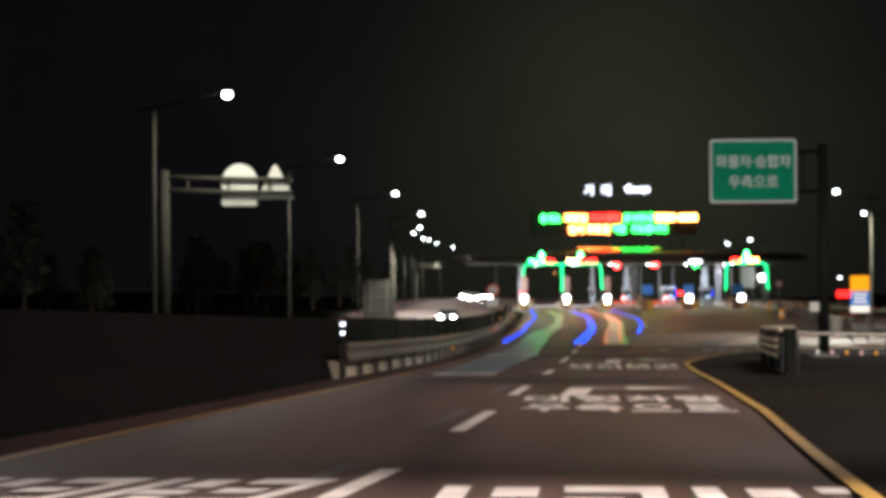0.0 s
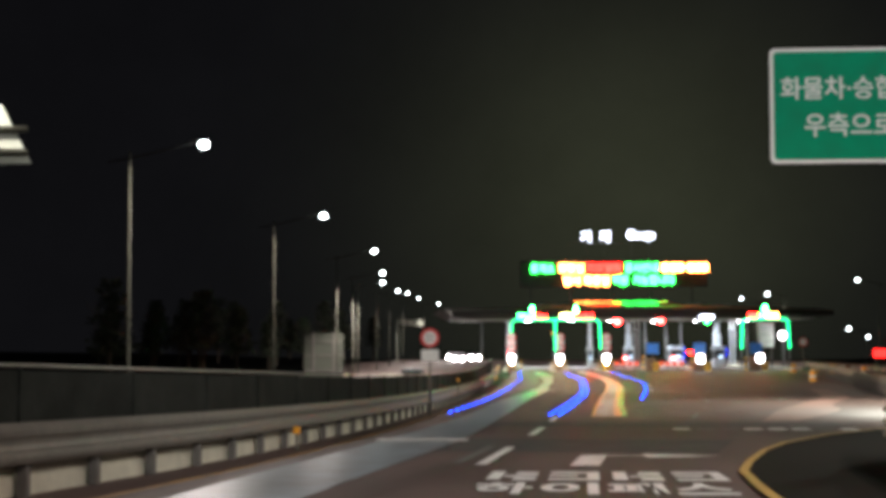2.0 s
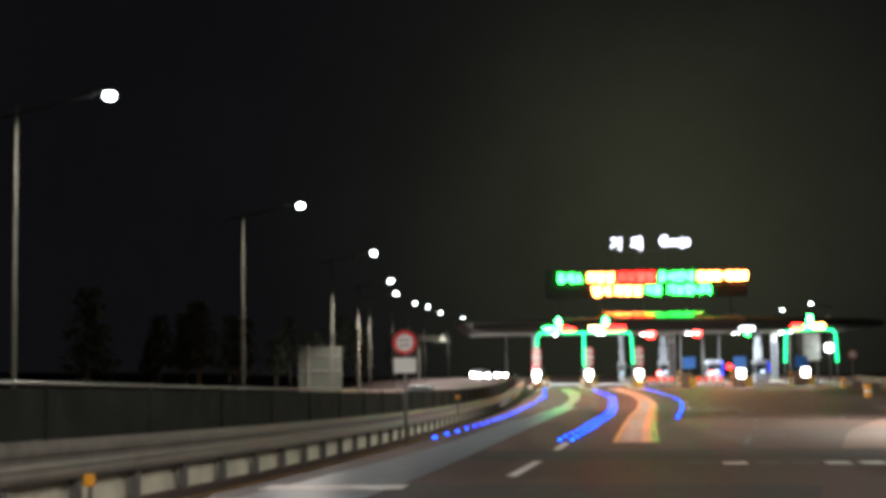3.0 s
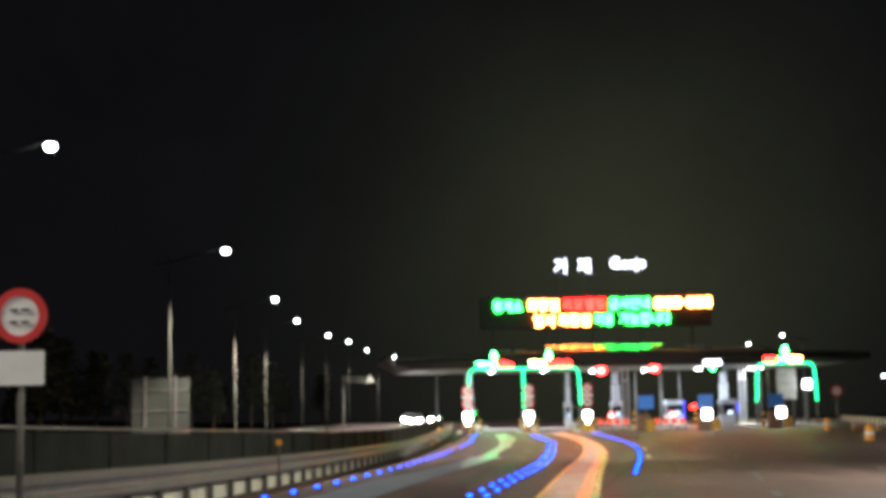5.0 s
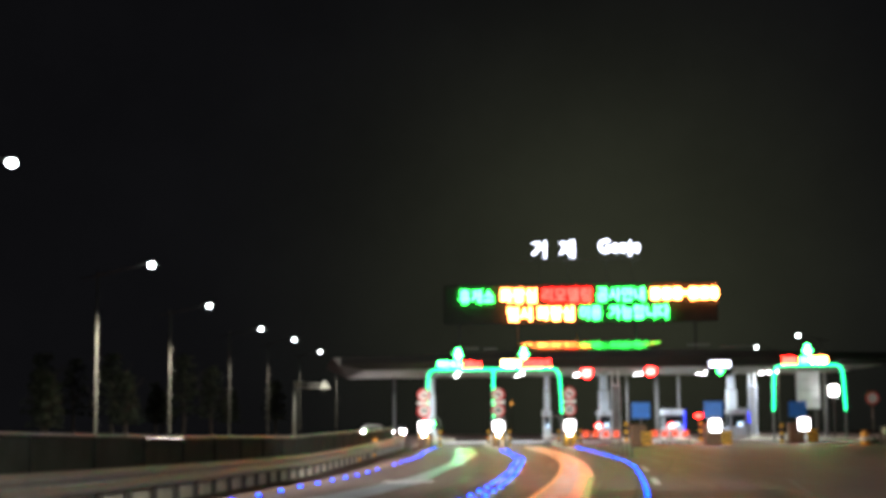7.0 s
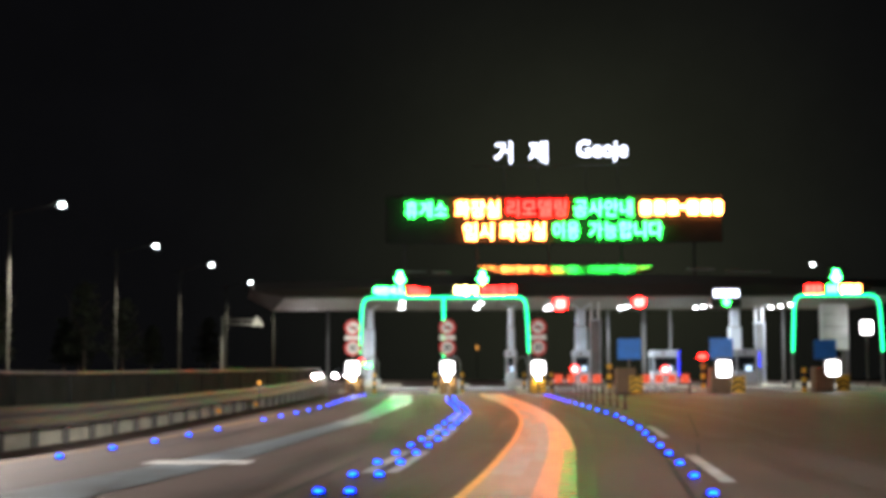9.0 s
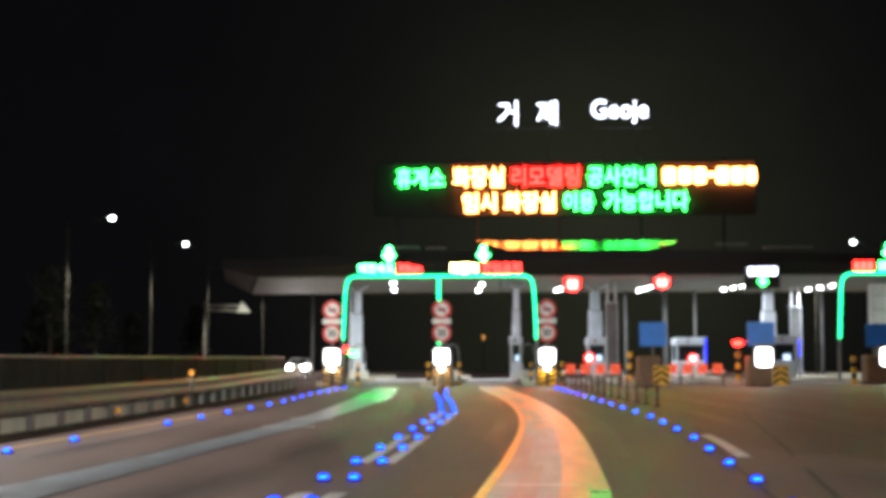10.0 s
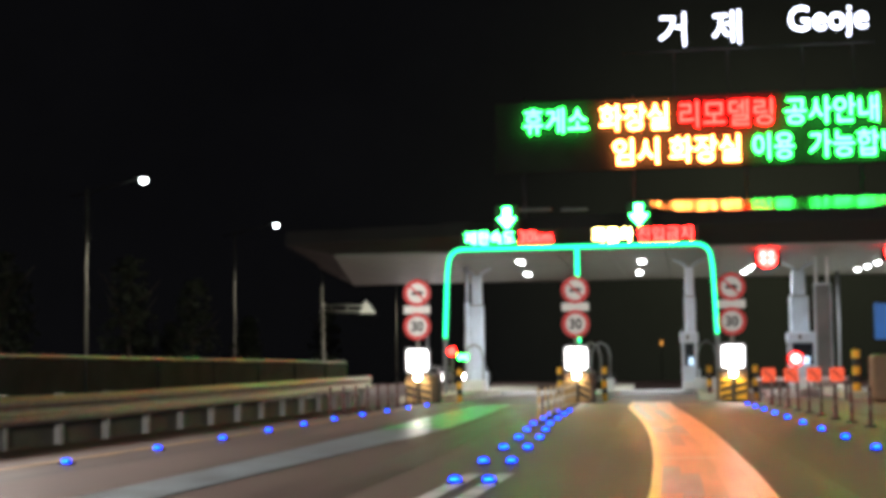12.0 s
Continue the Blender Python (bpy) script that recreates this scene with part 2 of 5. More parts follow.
def tube(bm, pts, radii, n=10):
    """A round bar along points, with a radius at each."""
    pts = [Vector(p) for p in pts]
    if not hasattr(radii, "__len__"):
        radii = [radii] * len(pts)
    rings = []
    for i, p in enumerate(pts):
        d = (pts[min(i + 1, len(pts) - 1)] - pts[max(i - 1, 0)]).normalized()
        side = d.cross(Vector((0, 0, 1)))
        if side.length < 1e-3:
            side = d.cross(Vector((0, 1, 0)))
        side.normalize()
        up = side.cross(d)
        rings.append([bm.verts.new(p + radii[i] * (math.cos(a) * side + math.sin(a) * up)) for a in [2 * math.pi * k / n for k in range(n)]])
    for a, b in zip(rings, rings[1:]):
        for k in range(n):
            bm.faces.new((a[k], a[(k + 1) % n], b[(k + 1) % n], b[k]))
    bm.faces.new(list(reversed(rings[0])))
    bm.faces.new(rings[-1])


def slab(bm, outline, y0, y1):
    """A flat plate: an outline in x and z, from depth y0 (front) to y1."""
    f = [bm.verts.new((x, y0, z)) for x, z in outline]
    b = [bm.verts.new((x, y1, z)) for x, z in outline]
    bm.faces.new(f)
    bm.faces.new(list(reversed(b)))
    k = len(f)
    for i in range(k):
        bm.faces.new((f[i], b[i], b[(i + 1) % k], f[(i + 1) % k]))


def ring(n, r, cx=0.0, cz=0.0):
    return [(cx + r * math.cos(2 * math.pi * i / n), cz + r * math.sin(2 * math.pi * i / n)) for i in range(n)]


def annulus(bm, r0, r1, y0, y1, cx=0.0, cz=0.0, n=36):
    rr = []
    for r, y in ((r0, y0), (r1, y0), (r1, y1), (r0, y1)):
        rr.append([bm.verts.new((x, y, z)) for x, z in ring(n, r, cx, cz)])
    for a in range(4):
        p, q = rr[a], rr[(a + 1) % 4]
        for i in range(n):
            bm.faces.new((p[i], p[(i + 1) % n], q[(i + 1) % n], q[i]))


def round_rect(w, h, r, cx=0.0, cz=0.0):
    out = []
    for sx, sz, a0 in ((1, 1, 0), (-1, 1, 90), (-1, -1, 180), (1, -1, 270)):
        for k in range(5):
            a = radians(a0 + 22.5 * k)
            out.append((cx + sx * (w / 2 - r) + r * math.cos(a), cz + sz * (h / 2 - r) + r * math.sin(a)))
    return out


def finish(bm, smooth=False):
    bmesh.ops.recalc_face_normals(bm, faces=bm.faces)
    if smooth:
        for f in bm.faces:
            f.smooth = True


def mesh_ob(name, bm, material, smooth=False):
    finish(bm, smooth)
    me = bpy.data.meshes.new(name)
    bm.to_mesh(me)
    bm.free()
    me.materials.append(material)
    return new(name, me)


def part(name, bm, material, parent, label="", smooth=False, at=None):
    """One mesh under a thing or a part."""
    ob = mesh_ob(name, bm, material, smooth)
    ob.parent = parent
    if at:
        ob.location = at
    if label:
        ob["label"] = label
    return ob


def share(name, ob, parent, at, rot=0.0):
    """Another part on the same mesh."""
    o = new(name, ob.data)
    o.parent = parent
    o.location = at
    o.rotation_euler = (0, 0, rot)
    return o


def thing(name, at, label, category, group="", rot=0.0):
    ob = new(name)
    ob.location = at
    ob.rotation_euler = (0, 0, rot)
    ob.empty_display_size = 0.3
    return tagged(ob, label, category, group)


def B():
    return bmesh.new()


def word(name, text, material, parent, cx, cz, height, y, width=0.0, bold=0.02, depth=0.03, label=""):
    """Upright letters facing the approach, centred at cx, cz."""
    c = bpy.data.curves.new(name, "FONT")
    c.body, c.size, c.offset, c.extrude, c.resolution_u = text, 1.0, bold, depth / 2, 3
    tmp = bpy.data.objects.new(name, c)
    scene.collection.objects.link(tmp)
    me = bpy.data.meshes.new_from_object(tmp.evaluated_get(bpy.context.evaluated_depsgraph_get()))
    bpy.data.objects.remove(tmp)
    xs, ys = [v.co.x for v in me.vertices], [v.co.y for v in me.vertices]
    k = height / (max(ys) - min(ys))
    kx = width / (max(xs) - min(xs)) if width else k
    mx, my = (max(xs) + min(xs)) / 2, (max(ys) + min(ys)) / 2
    for v in me.vertices:
        v.co = Vector(((v.co.x - mx) * kx + cx, y + v.co.z * -1, (v.co.y - my) * k + cz))
    me.materials.clear()
    me.materials.append(material)
    me.flip_normals()
    me.name = name
    ob = new(name, me)
    ob.parent = parent
    if label:
        ob["label"] = label
    return ob


def curve_x(table, y):
    return float(np.interp(y, [p[0] for p in table], [p[1] for p in table]))


def ribbon(name, rows, material, label, lift=0.012, category="road marking"):
    """Paint on the road: rows of y, left x, right x."""
    bm = B()
    fine = []
    for (ya, la, ra), (yb, lb, rb) in zip(rows, rows[1:]):
        k = max(1, int(abs(yb - ya) / 3))
        fine += [(ya + (yb - ya) * i / k, la + (lb - la) * i / k, ra + (rb - ra) * i / k) for i in range(k)]
    fine.append(rows[-1])
    vs = [(bm.verts.new((l, y, gz(y) + lift)), bm.verts.new((r, y, gz(y) + lift))) for y, l, r in fine]
    for a, b in zip(vs, vs[1:]):
        bm.faces.new((a[0], a[1], b[1], b[0]))
    ob = mesh_ob(name, bm, material)
    for f in ob.data.polygons:
        if f.normal.z < 0:
            f.flip()
    return tagged(ob, label, category, kind="structure")


def smooth_rows(rows, step=3.0):
    """Rows of y, l, r resampled with a smooth curve."""
    ys = [r[0] for r in rows]
    out = []
    n = max(2, int((ys[-1] - ys[0]) / step))
    for i in range(n + 1):
        y = ys[0] + (ys[-1] - ys[0]) * i / n
        j = max(0, min(len(rows) - 2, sum(1 for q in ys if q <= y) - 1))
        p0, p1, p2, p3 = rows[max(j - 1, 0)], rows[j], rows[j + 1], rows[min(j + 2, len(rows) - 1)]
        u = (y - p1[0]) / (p2[0] - p1[0])
        v = [y]
        for k in (1, 2):
            m1 = (p2[k] - p0[k]) / max(1e-6, p2[0] - p0[0]) * (p2[0] - p1[0])
            m2 = (p3[k] - p1[k]) / max(1e-6, p3[0] - p1[0]) * (p2[0] - p1[0])
            v.append((2 * u ** 3 - 3 * u * u + 1) * p1[k] + (u ** 3 - 2 * u * u + u) * m1 + (3 * u * u - 2 * u ** 3) * p2[k] + (u ** 3 - u * u) * m2)
        out.append(tuple(v))
    return out


# ---- ground and roads ----
def sheet(name, x0, x1, nx, ys, lift, material, label, category, bumpy=0.0):
    bm = B()
    grid = []
    for y in ys:
        row = []
        for i in range(nx + 1):
            x = x0 + (x1 - x0) * i / nx
            z = gz(y) + lift
            if bumpy and (x < -34 or x > 48):
                e = min(1.0, (abs(x - 7) - 41) / 60)
                z += bumpy * max(0, e) * (0.6 + 0.8 * noise.noise((x * 0.02, y * 0.015, 1.0)))
            row.append(bm.verts.new((x, y, z)))
        grid.append(row)
    for a, b in zip(grid, grid[1:]):
        for i in range(nx):
            bm.faces.new((a[i], a[i + 1], b[i + 1], b[i]))
    return tagged(mesh_ob(name, bm, material, True), label, category, kind="structure")


ROW_Y = [-330, -290] + [-260 + 5 * i for i in range(56)] + [30, 60, 80, 100, 130, 160, 250, 400, 700, 1100, 1800, 3000]
sheet("ground", -1600, 1600, 128, ROW_Y, -0.03, M_EARTH, "dark bare earth and scrub beside the roads", "ground", 3.0)
sheet("road", -30, 46, 19, [y for y in ROW_Y if y < 200], 0.0, M_ASPHALT, "dark worn asphalt of the toll plaza approach", "road")

# ---- road paint ----
STUD_L = [(-124, -4.75), (-104, -4.35), (-88, -4.1), (-77, -4.05), (-60, -3.8), (-50, -3.58), (-45, -3.5), (-38, -3.45), (-34, -3.5), (-30, -3.68), (-26, -3.88), (-20, -3.95), (-8, -4.0)]
STUD_M = [(-124, -0.95), (-112, -0.3), (-103, 0.1), (-91, 0.75), (-78, 1.25), (-66, 1.55), (-57, 1.72), (-44, 1.95), (-34, 1.5), (-29, 1.15), (-18, 0.75)]
STUD_R = [(-97, 4.0), (-91, 4.45), (-83, 5.1), (-76, 5.6), (-66, 6.25), (-57, 6.75), (-48, 6.95), (-42, 6.8), (-35, 6.6), (-30, 6.45), (-22, 6.2), (-12, 5.9)]
EDGE_L = [(-215, -7.8), (-190, -7.44), (-181, -7.1), (-173, -6.5), (-164, -6.0), (-155, -5.5), (-140, -5.2), (-110, -5.0), (-90, -4.75), (-65, -4.33), (-42, -3.9), (-25, -3.9), (-12, -4.2)]


def strip(name, table, width, material, label):
    rows = [(y, x - width / 2, x + width / 2) for y, x in table]
    return ribbon(name, smooth_rows(rows), material, label)


strip("edge_line", EDGE_L, 0.15, M_YELLOWOLD, "worn yellow edge line along the median barrier")
for y0, y1 in ((-85.5, -79.0), (-74.0, -67.4), (-62.5, -55.3), (-51.0, -42.6)):
    for dx in (0.06, 0.40):
        ribbon("lane_dash", smooth_rows([(y, curve_x(STUD_M, y) + dx - 0.09, curve_x(STUD_M, y) + dx + 0.09) for y in (y0, (y0 + y1) / 2, y1)], 1.5), M_LINE, "pale worn dash beside the paired studs")
for y0, y1 in ((-76.0, -68.8), (-61.2, -55.0)):
    ribbon("lane_dash", smooth_rows([(y, curve_x(STUD_R, y) + 0.28, curve_x(STUD_R, y) + 0.48) for y in (y0, (y0 + y1) / 2, y1)], 1.5), M_LINE, "pale worn dash beside the studs")

# yellow line that rounds the nose of the merge on the other side
nose = [(-0.75, -196), (-0.51, -192.2), (-0.27, -189), (0.35, -181.6), (0.91, -171.4), (1.2, -164), (1.42, -160), (1.62, -157.2), (2.05, -154.6),
        (2.85, -150.6), (3.75, -147.2), (5.6, -142.2), (7.4, -138.6), (11, -133), (16, -127), (23, -121)]
bm = B()
side = []
for i, (x, y) in enumerate(nose):
    a, b = Vector(nose[max(i - 1, 0)]), Vector(nose[min(i + 1, len(nose) - 1)])
    d = (b - a).normalized()
    nrm = Vector((d.y, -d.x)) * 0.065
    side.append((bm.verts.new((x - nrm.x, y - nrm.y, gz(y) + 0.045)), bm.verts.new((x + nrm.x, y + nrm.y, gz(y) + 0.045))))
for a, b in zip(side, side[1:]):
    bm.faces.new((a[0], a[1], b[1], b[0]))
tagged(mesh_ob("edge_line", bm, M_YELLOW), "bright yellow edge line rounding the merge nose", "road marking", kind="structure")
bm = B()
inner = [(-2.6, -262), (-1.6, -225)] + [v for v in nose if v[1] < -136]
ring_v = [bm.verts.new((x, y, gz(y) + 0.03)) for x, y in inner]
far_v = [bm.verts.new((x + 26, y, gz(y) + 0.03)) for x, y in inner]
for i in range(len(inner) - 1):
    bm.faces.new((ring_v[i], far_v[i], far_v[i + 1], ring_v[i + 1]))
tagged(mesh_ob("verge", bm, M_EARTH), "dark unlit verge inside the merge nose", "verge", kind="structure")

# broken lane line of the approach
for y0, y1, x0, x1 in ((-192.6, -190.4, -4.12, -3.9), (-185.8, -181.6, -3.64, -3.40), (-176.6, -172.6, -3.2, -2.98), (-165.6, -162.6, -2.62, -2.42),
                       (-155.2, -149.0, -2.1, -1.78), (-142.6, -137.0, -1.46, -1.2), (-131, -126, -0.95, -0.75)):
    ribbon("lane_dash", [(y0, x0 - 0.09, x0 + 0.09), (y1, x1 - 0.09, x1 + 0.09)], M_WHITE, "short white dash of the lane line")
    if y0 < -150:
        ribbon("lane_dash", [(y0 + 0.4, x0 - 0.46, x0 - 0.3), (y1 + 0.4, x1 - 0.46, x1 - 0.3)], M_FADED, "ghost of an older lane dash")
for y0, y1, x0, x1 in ((-113.6, -110.6, 5.65, 5.95), (-104, -96, 6.75, 7.6), (-128.5, -121, 3.7, 4.6)):
    ribbon("lane_dash", [(y0, x0 - 0.08, x0 + 0.08), (y1, x1 - 0.08, x1 + 0.08)], M_FADED, "faded white dash of the lane line")

# pale guide band; the arch's green reflection is painted on its gate end
ribbon("guide_band", smooth_rows([(-167, -5.3, -3.9), (-158, -5.1, -3.55), (-145, -4.6, -2.95), (-125, -4.0, -2.6), (-98, -3.5, -2.0), (-72, -1.95, -0.95), (-60, -1.6, -0.9), (-50, -1.3, -0.55), (-42, -1.35, -0.5), (-30, -1.7, -0.4)]), M_GREYP,
       "worn pale grey guide band in the first lane")
ribbon("guide_band", smooth_rows([(-30, -1.7, -0.4), (-22, -2.1, -0.8), (-10, -2.5, -1.5)]), M_GREENREF, "end of the guide band with the arch's green reflection painted on")
for y0, xl, xr in ((-166, -5.4, -3.8), (-146, -4.8, -2.8), (-71.8, -2.2, -0.6), (-51.8, -1.4, -0.3), (-47.8, -1.4, -0.4)):
    ribbon("paint_patch", [(y0, xl, xr), (y0 + (1.1 if y0 < -60 else 0.3), xl, xr)], M_WHITE, "white cross bar of worn paint", lift=0.018)

# orange guide band in the second lane
OR = [(-126, 0.46, 1.71), (-109, 1.16, 2.45), (-90, 2.05, 3.4), (-74, 2.98, 4.25), (-67, 3.3, 4.62), (-60, 3.6, 4.86), (-52, 3.86, 5.0), (-44, 3.88, 4.98), (-35, 3.64, 4.75), (-26, 3.2, 4.4), (-15, 2.5, 3.85), (-8, 2.35, 3.6)]


def band(a, b, material, label, lift):
    rows = [(y, l + (r - l) * a, l + (r - l) * b) for y, l, r in OR]
    ribbon("guide_band", smooth_rows(rows), material, label, lift)


band(0.0, 0.09, M_RIMP, "orange-yellow rim of the guide band", 0.016)
band(0.62, 0.86, M_ORANGE, "orange stripe of the guide band", 0.014)
# green reflection of the message board, painted along the rim
ribbon("guide_band", smooth_rows([(y, l + (r - l) * 0.84, r) for y, l, r in OR if y < -64]), M_GREENREF, "rim of the guide band with the sign's green reflection painted on", 0.016)
ribbon("guide_band", smooth_rows([(y, l + (r - l) * 0.86, r) for y, l, r in OR if y > -70]), M_ORANGE, "orange rim of the guide band", 0.016)
base_rows = smooth_rows([(y, l + (r - l) * 0.09, l + (r - l) * 0.62) for y, l, r in OR])
panels = ribbon("guide_band", base_rows, M_PINK, "worn guide band of grey and pink paint panels", 0.011)


def panel(y0, y1, a, b, material):
    """One rolled panel of paint on the guide band, between fractions a and b of its width."""
    bm = B()
    vs = []
    for k in range(3):
        y = y0 + (y1 - y0) * k / 2
        l, r = [float(np.interp(y, [o[0] for o in base_rows], [o[n] for o in base_rows])) for n in (1, 2)]
        vs.append((bm.verts.new((l + (r - l) * a, y, gz(y) + 0.015)), bm.verts.new((l + (r - l) * b, y, gz(y) + 0.015))))
    for p, q in zip(vs, vs[1:]):
        bm.faces.new((p[0], p[1], q[1], q[0]))
    ob = part("paint_panel", bm, material, panels)
    for f in ob.data.polygons:
        if f.normal.z < 0:
            f.flip()


rnd = random.Random(11)
for col, (a, b) in enumerate(((0.0, 0.34), (0.35, 0.66), (0.67, 1.0))):
    y = -125.5 + col * 0.7
    while y < -9.5:
        n = rnd.uniform(2.6, 5.2)
        panel(y, min(y + n - 0.06, -8.6), a, b, rnd.choice((M_GUIDEG, M_GUIDEG, M_PINK) if y < -54 else (M_GUIDEG, M_SALMON, M_SALMON, M_PINK)))
        y += n
for y0 in (-104, -82, -66.5, -49, -40):
    l, r = [float(np.interp(y0, [o[0] for o in OR], [o[k] for o in OR])) for k in (1, 2)]
    ribbon("paint_patch", [(y0, l + 0.15, r - 0.3), (y0 + 0.14, l + 0.15, r - 0.3)], M_WHITE, "pale seam across the guide band", lift=0.02)


# turning arrows
def flat(name, polys, material, label, lift=0.016):
    bm = B()
    for poly in polys:
        bm.faces.new([bm.verts.new((x, y, gz(y) + lift)) for x, y in poly])
    ob = mesh_ob(name, bm, material)
    for f in ob.data.polygons:
        if f.normal.z < 0:
            f.flip()
    return tagged(ob, label, "road marking", kind="structure")


def turn_arrow(x, y):
    flat("turn_arrow", [[(x - 0.25, y), (x + 0.2, y), (x + 0.42, y + 3.05), (x + 0.42, y + 3.4), (x, y + 3.4)],
                        [(x + 0.42, y + 3.12), (x + 1.08, y + 3.15), (x + 1.08, y + 3.38), (x + 0.42, y + 3.4)],
                        [(x + 1.08, y + 2.6), (x + 2.4, y + 3.26), (x + 1.08, y + 3.95)]], M_WHITE, "white right-turn arrow painted on the lane")


turn_arrow(-2.15, -177.0)
turn_arrow(-0.5, -155.6)


# unreadable lane lettering becomes rows of bars
def lettering(xl, xr, y, height, shear, label):
    n = 4
    w = (xr - xl) / n
    for i in range(n):
        x0 = xl + w * i
        polys = []
        for a, b, c, d in ((0.06, 0.0, 0.80, 0.2), (0.06, 0.42, 0.52, 0.6), (0.06, 0.78, 0.80, 1.0), (0.66, 0.0, 0.86, 1.0)) if i % 2 else ((0.08, 0.05, 0.3, 1.0), (0.5, 0.0, 0.86, 0.28), (0.5, 0.62, 0.86, 0.95), (0.34, 0.36, 0.86, 0.52)):
            polys.append([(x0 + w * a + shear * b, y + height * b), (x0 + w * c + shear * b, y + height * b), (x0 + w * c + shear * d, y + height * d), (x0 + w * a + shear * d, y + height * d)])
        flat("lane_lettering", polys, M_WHITE, label)


def lane_word(text, xl, xr, y, height, shear, label):
    """Painted letters, stretched along the lane."""
    w = (xr - xl) / len(text)
    for i, ch in enumerate(text):
        c = bpy.data.curves.new("lane_lettering", "FONT")
        c.body, c.size, c.offset, c.resolution_u = ch, 1.0, 0.035, 3
        tmp = bpy.data.objects.new("lane_lettering", c)
        scene.collection.objects.link(tmp)
        me = bpy.data.meshes.new_from_object(tmp.evaluated_get(bpy.context.evaluated_depsgraph_get()))
        bpy.data.objects.remove(tmp)
        xs, ys = [v.co.x for v in me.vertices], [v.co.y for v in me.vertices]
        for v in me.vertices:
            u, k = (v.co.x - min(xs)) / (max(xs) - min(xs)), (v.co.y - min(ys)) / (max(ys) - min(ys))
            yy = y + height * k
            v.co = Vector((xl + w * (i + 0.06 + 0.88 * u) + shear * k, yy, gz(yy) + 0.018))
        me.materials.clear()
        me.materials.append(M_WHITE)
        for f in me.polygons:
            if f.normal.z < 0:
                f.flip()
        tagged(new("lane_lettering", me), label, "road marking", kind="structure")


lane_word("우측으로", -3.05, 0.05, -181.8, 2.1, 0.05, "white lettering telling large vehicles to keep right")
lane_word("대형차량", -3.05, 0.22, -179.2, 2.2, 0.05, "white lettering naming large vehicles")
lane_word("하이패스", -2.02, 1.1, -161.5, 2.0, 0.05, "white lettering naming the toll lane")
lettering(-1.95, 1.35, -159.0, 1.9, 0.05, "white lane lettering worn past reading")
lettering(-7.3, -4.5, -193.0, 1.7, 0.4, "white lane lettering worn past reading")
lettering(-3.5, 0.0, -193.6, 1.9, 0.05, "white lane lettering worn past reading")
for k in range(9):
    x = 1.6 + 0.62 * k
    flat("stop_bar", [[(x, -138.6 - 0.03 * k), (x + 0.46, -138.6 - 0.03 * k), (x + 0.5, -137.6 + 0.06 * (k % 3)), (x + 0.04, -137.7)]], M_WHITE if k in (1, 4, 5, 6, 8) else M_FADED,
         "worn white block of a bar across the merging lane")
# dark bands between the road's bright sheen, laid on as darker colour
flat("sheen_gap", [[(-4.9, -150.2), (1.9, -151.4), (3.0, -145.0), (-4.5, -144.2)]], M_SHEENGAP, "dark band painted across the lanes between the road sheen", 0.005)
flat("sheen_gap", [[(-5.6, -171.2), (0.8, -171.2), (1.0, -168.2), (-5.5, -168.2)]], M_SHEENGAP, "dark band painted across the lanes between the road sheen", 0.005)
flat("sheen_gap", [[(-3.9, -136.2), (6.9, -136.2), (9.0, -131.0), (-3.5, -131.0)]], M_SHEENGAP, "dark band painted across the lanes between the road sheen", 0.005)
ribbon("guide_band", smooth_rows([(-131, 5.6, 6.6), (-116, 8.4, 10.9), (-107, 10.6, 12.2), (-91, 14.6, 16.2), (-70, 17.6, 18.8)]), M_PINKOLD, "faded pink guide band of the outer lane", 0.012)
for y0, y1, x0, x1 in ((-100, -92, 10.9, 12.2), (-84, -72, 8.7, 10.3), (-70, -60, 14.9, 16.3)):
    ribbon("lane_dash", [(y0, x0 - 0.07, x0 + 0.07), (y1, x1 - 0.07, x1 + 0.07)], M_FADED, "faded white dash of the lane line")
# tyre tracks worn into the lanes
for table, shift in ((STUD_M, -2.9), (STUD_M, -1.1), (STUD_R, -3.3), (STUD_R, -1.5), (STUD_R, 1.6), (STUD_R, 3.3)):
    ribbon("tyre_track", smooth_rows([(y, x + shift - 0.28, x + shift + 0.28) for y, x in table if y > -124]), M_TRACK, "faint tyre track worn into the asphalt", 0.004)
for k, (x0, x1) in enumerate(((6.6, 9.6), (11.7, 14.9), (17.0, 20.5), (22.7, 26.5))):
    flat("lane_slab", [[(x0 - 0.4, -22), (x1 + 0.4, -22), (x1, -7), (x1, 24), (x0, 24), (x0, -7)]], M_SLAB, "stained pale concrete slab before a toll lane", 0.006)
# tar seams and tyre-polished tracks
for x0, x1, y0, y1 in ((-0.4, 1.0, -120, -70), (2.2, 7.4, -112, -52), (5.9, 9.6, -74, -44), (-3.4, -3.0, -74, -30)):
    ribbon("tar_seam", [(y0, x0 - 0.03, x0 + 0.03), ((y0 + y1) / 2, (x0 + x1) / 2 + 0.1, (x0 + x1) / 2 + 0.16), (y1, x1 - 0.03, x1 + 0.03)], M_BLACK, "thin black tar seam in the asphalt", 0.006)
flat("stop_bar", [[(-2.6, -12.6), (-0.6, -12.6), (-0.6, -12.2), (-2.6, -12.2)]], M_YELLOW, "thin yellow bar before the gate")
flat("stop_bar", [[(1.2, -12.6), (4.6, -12.6), (4.6, -12.2), (1.2, -12.2)]], M_YELLOW, "thin yellow bar before the gate")


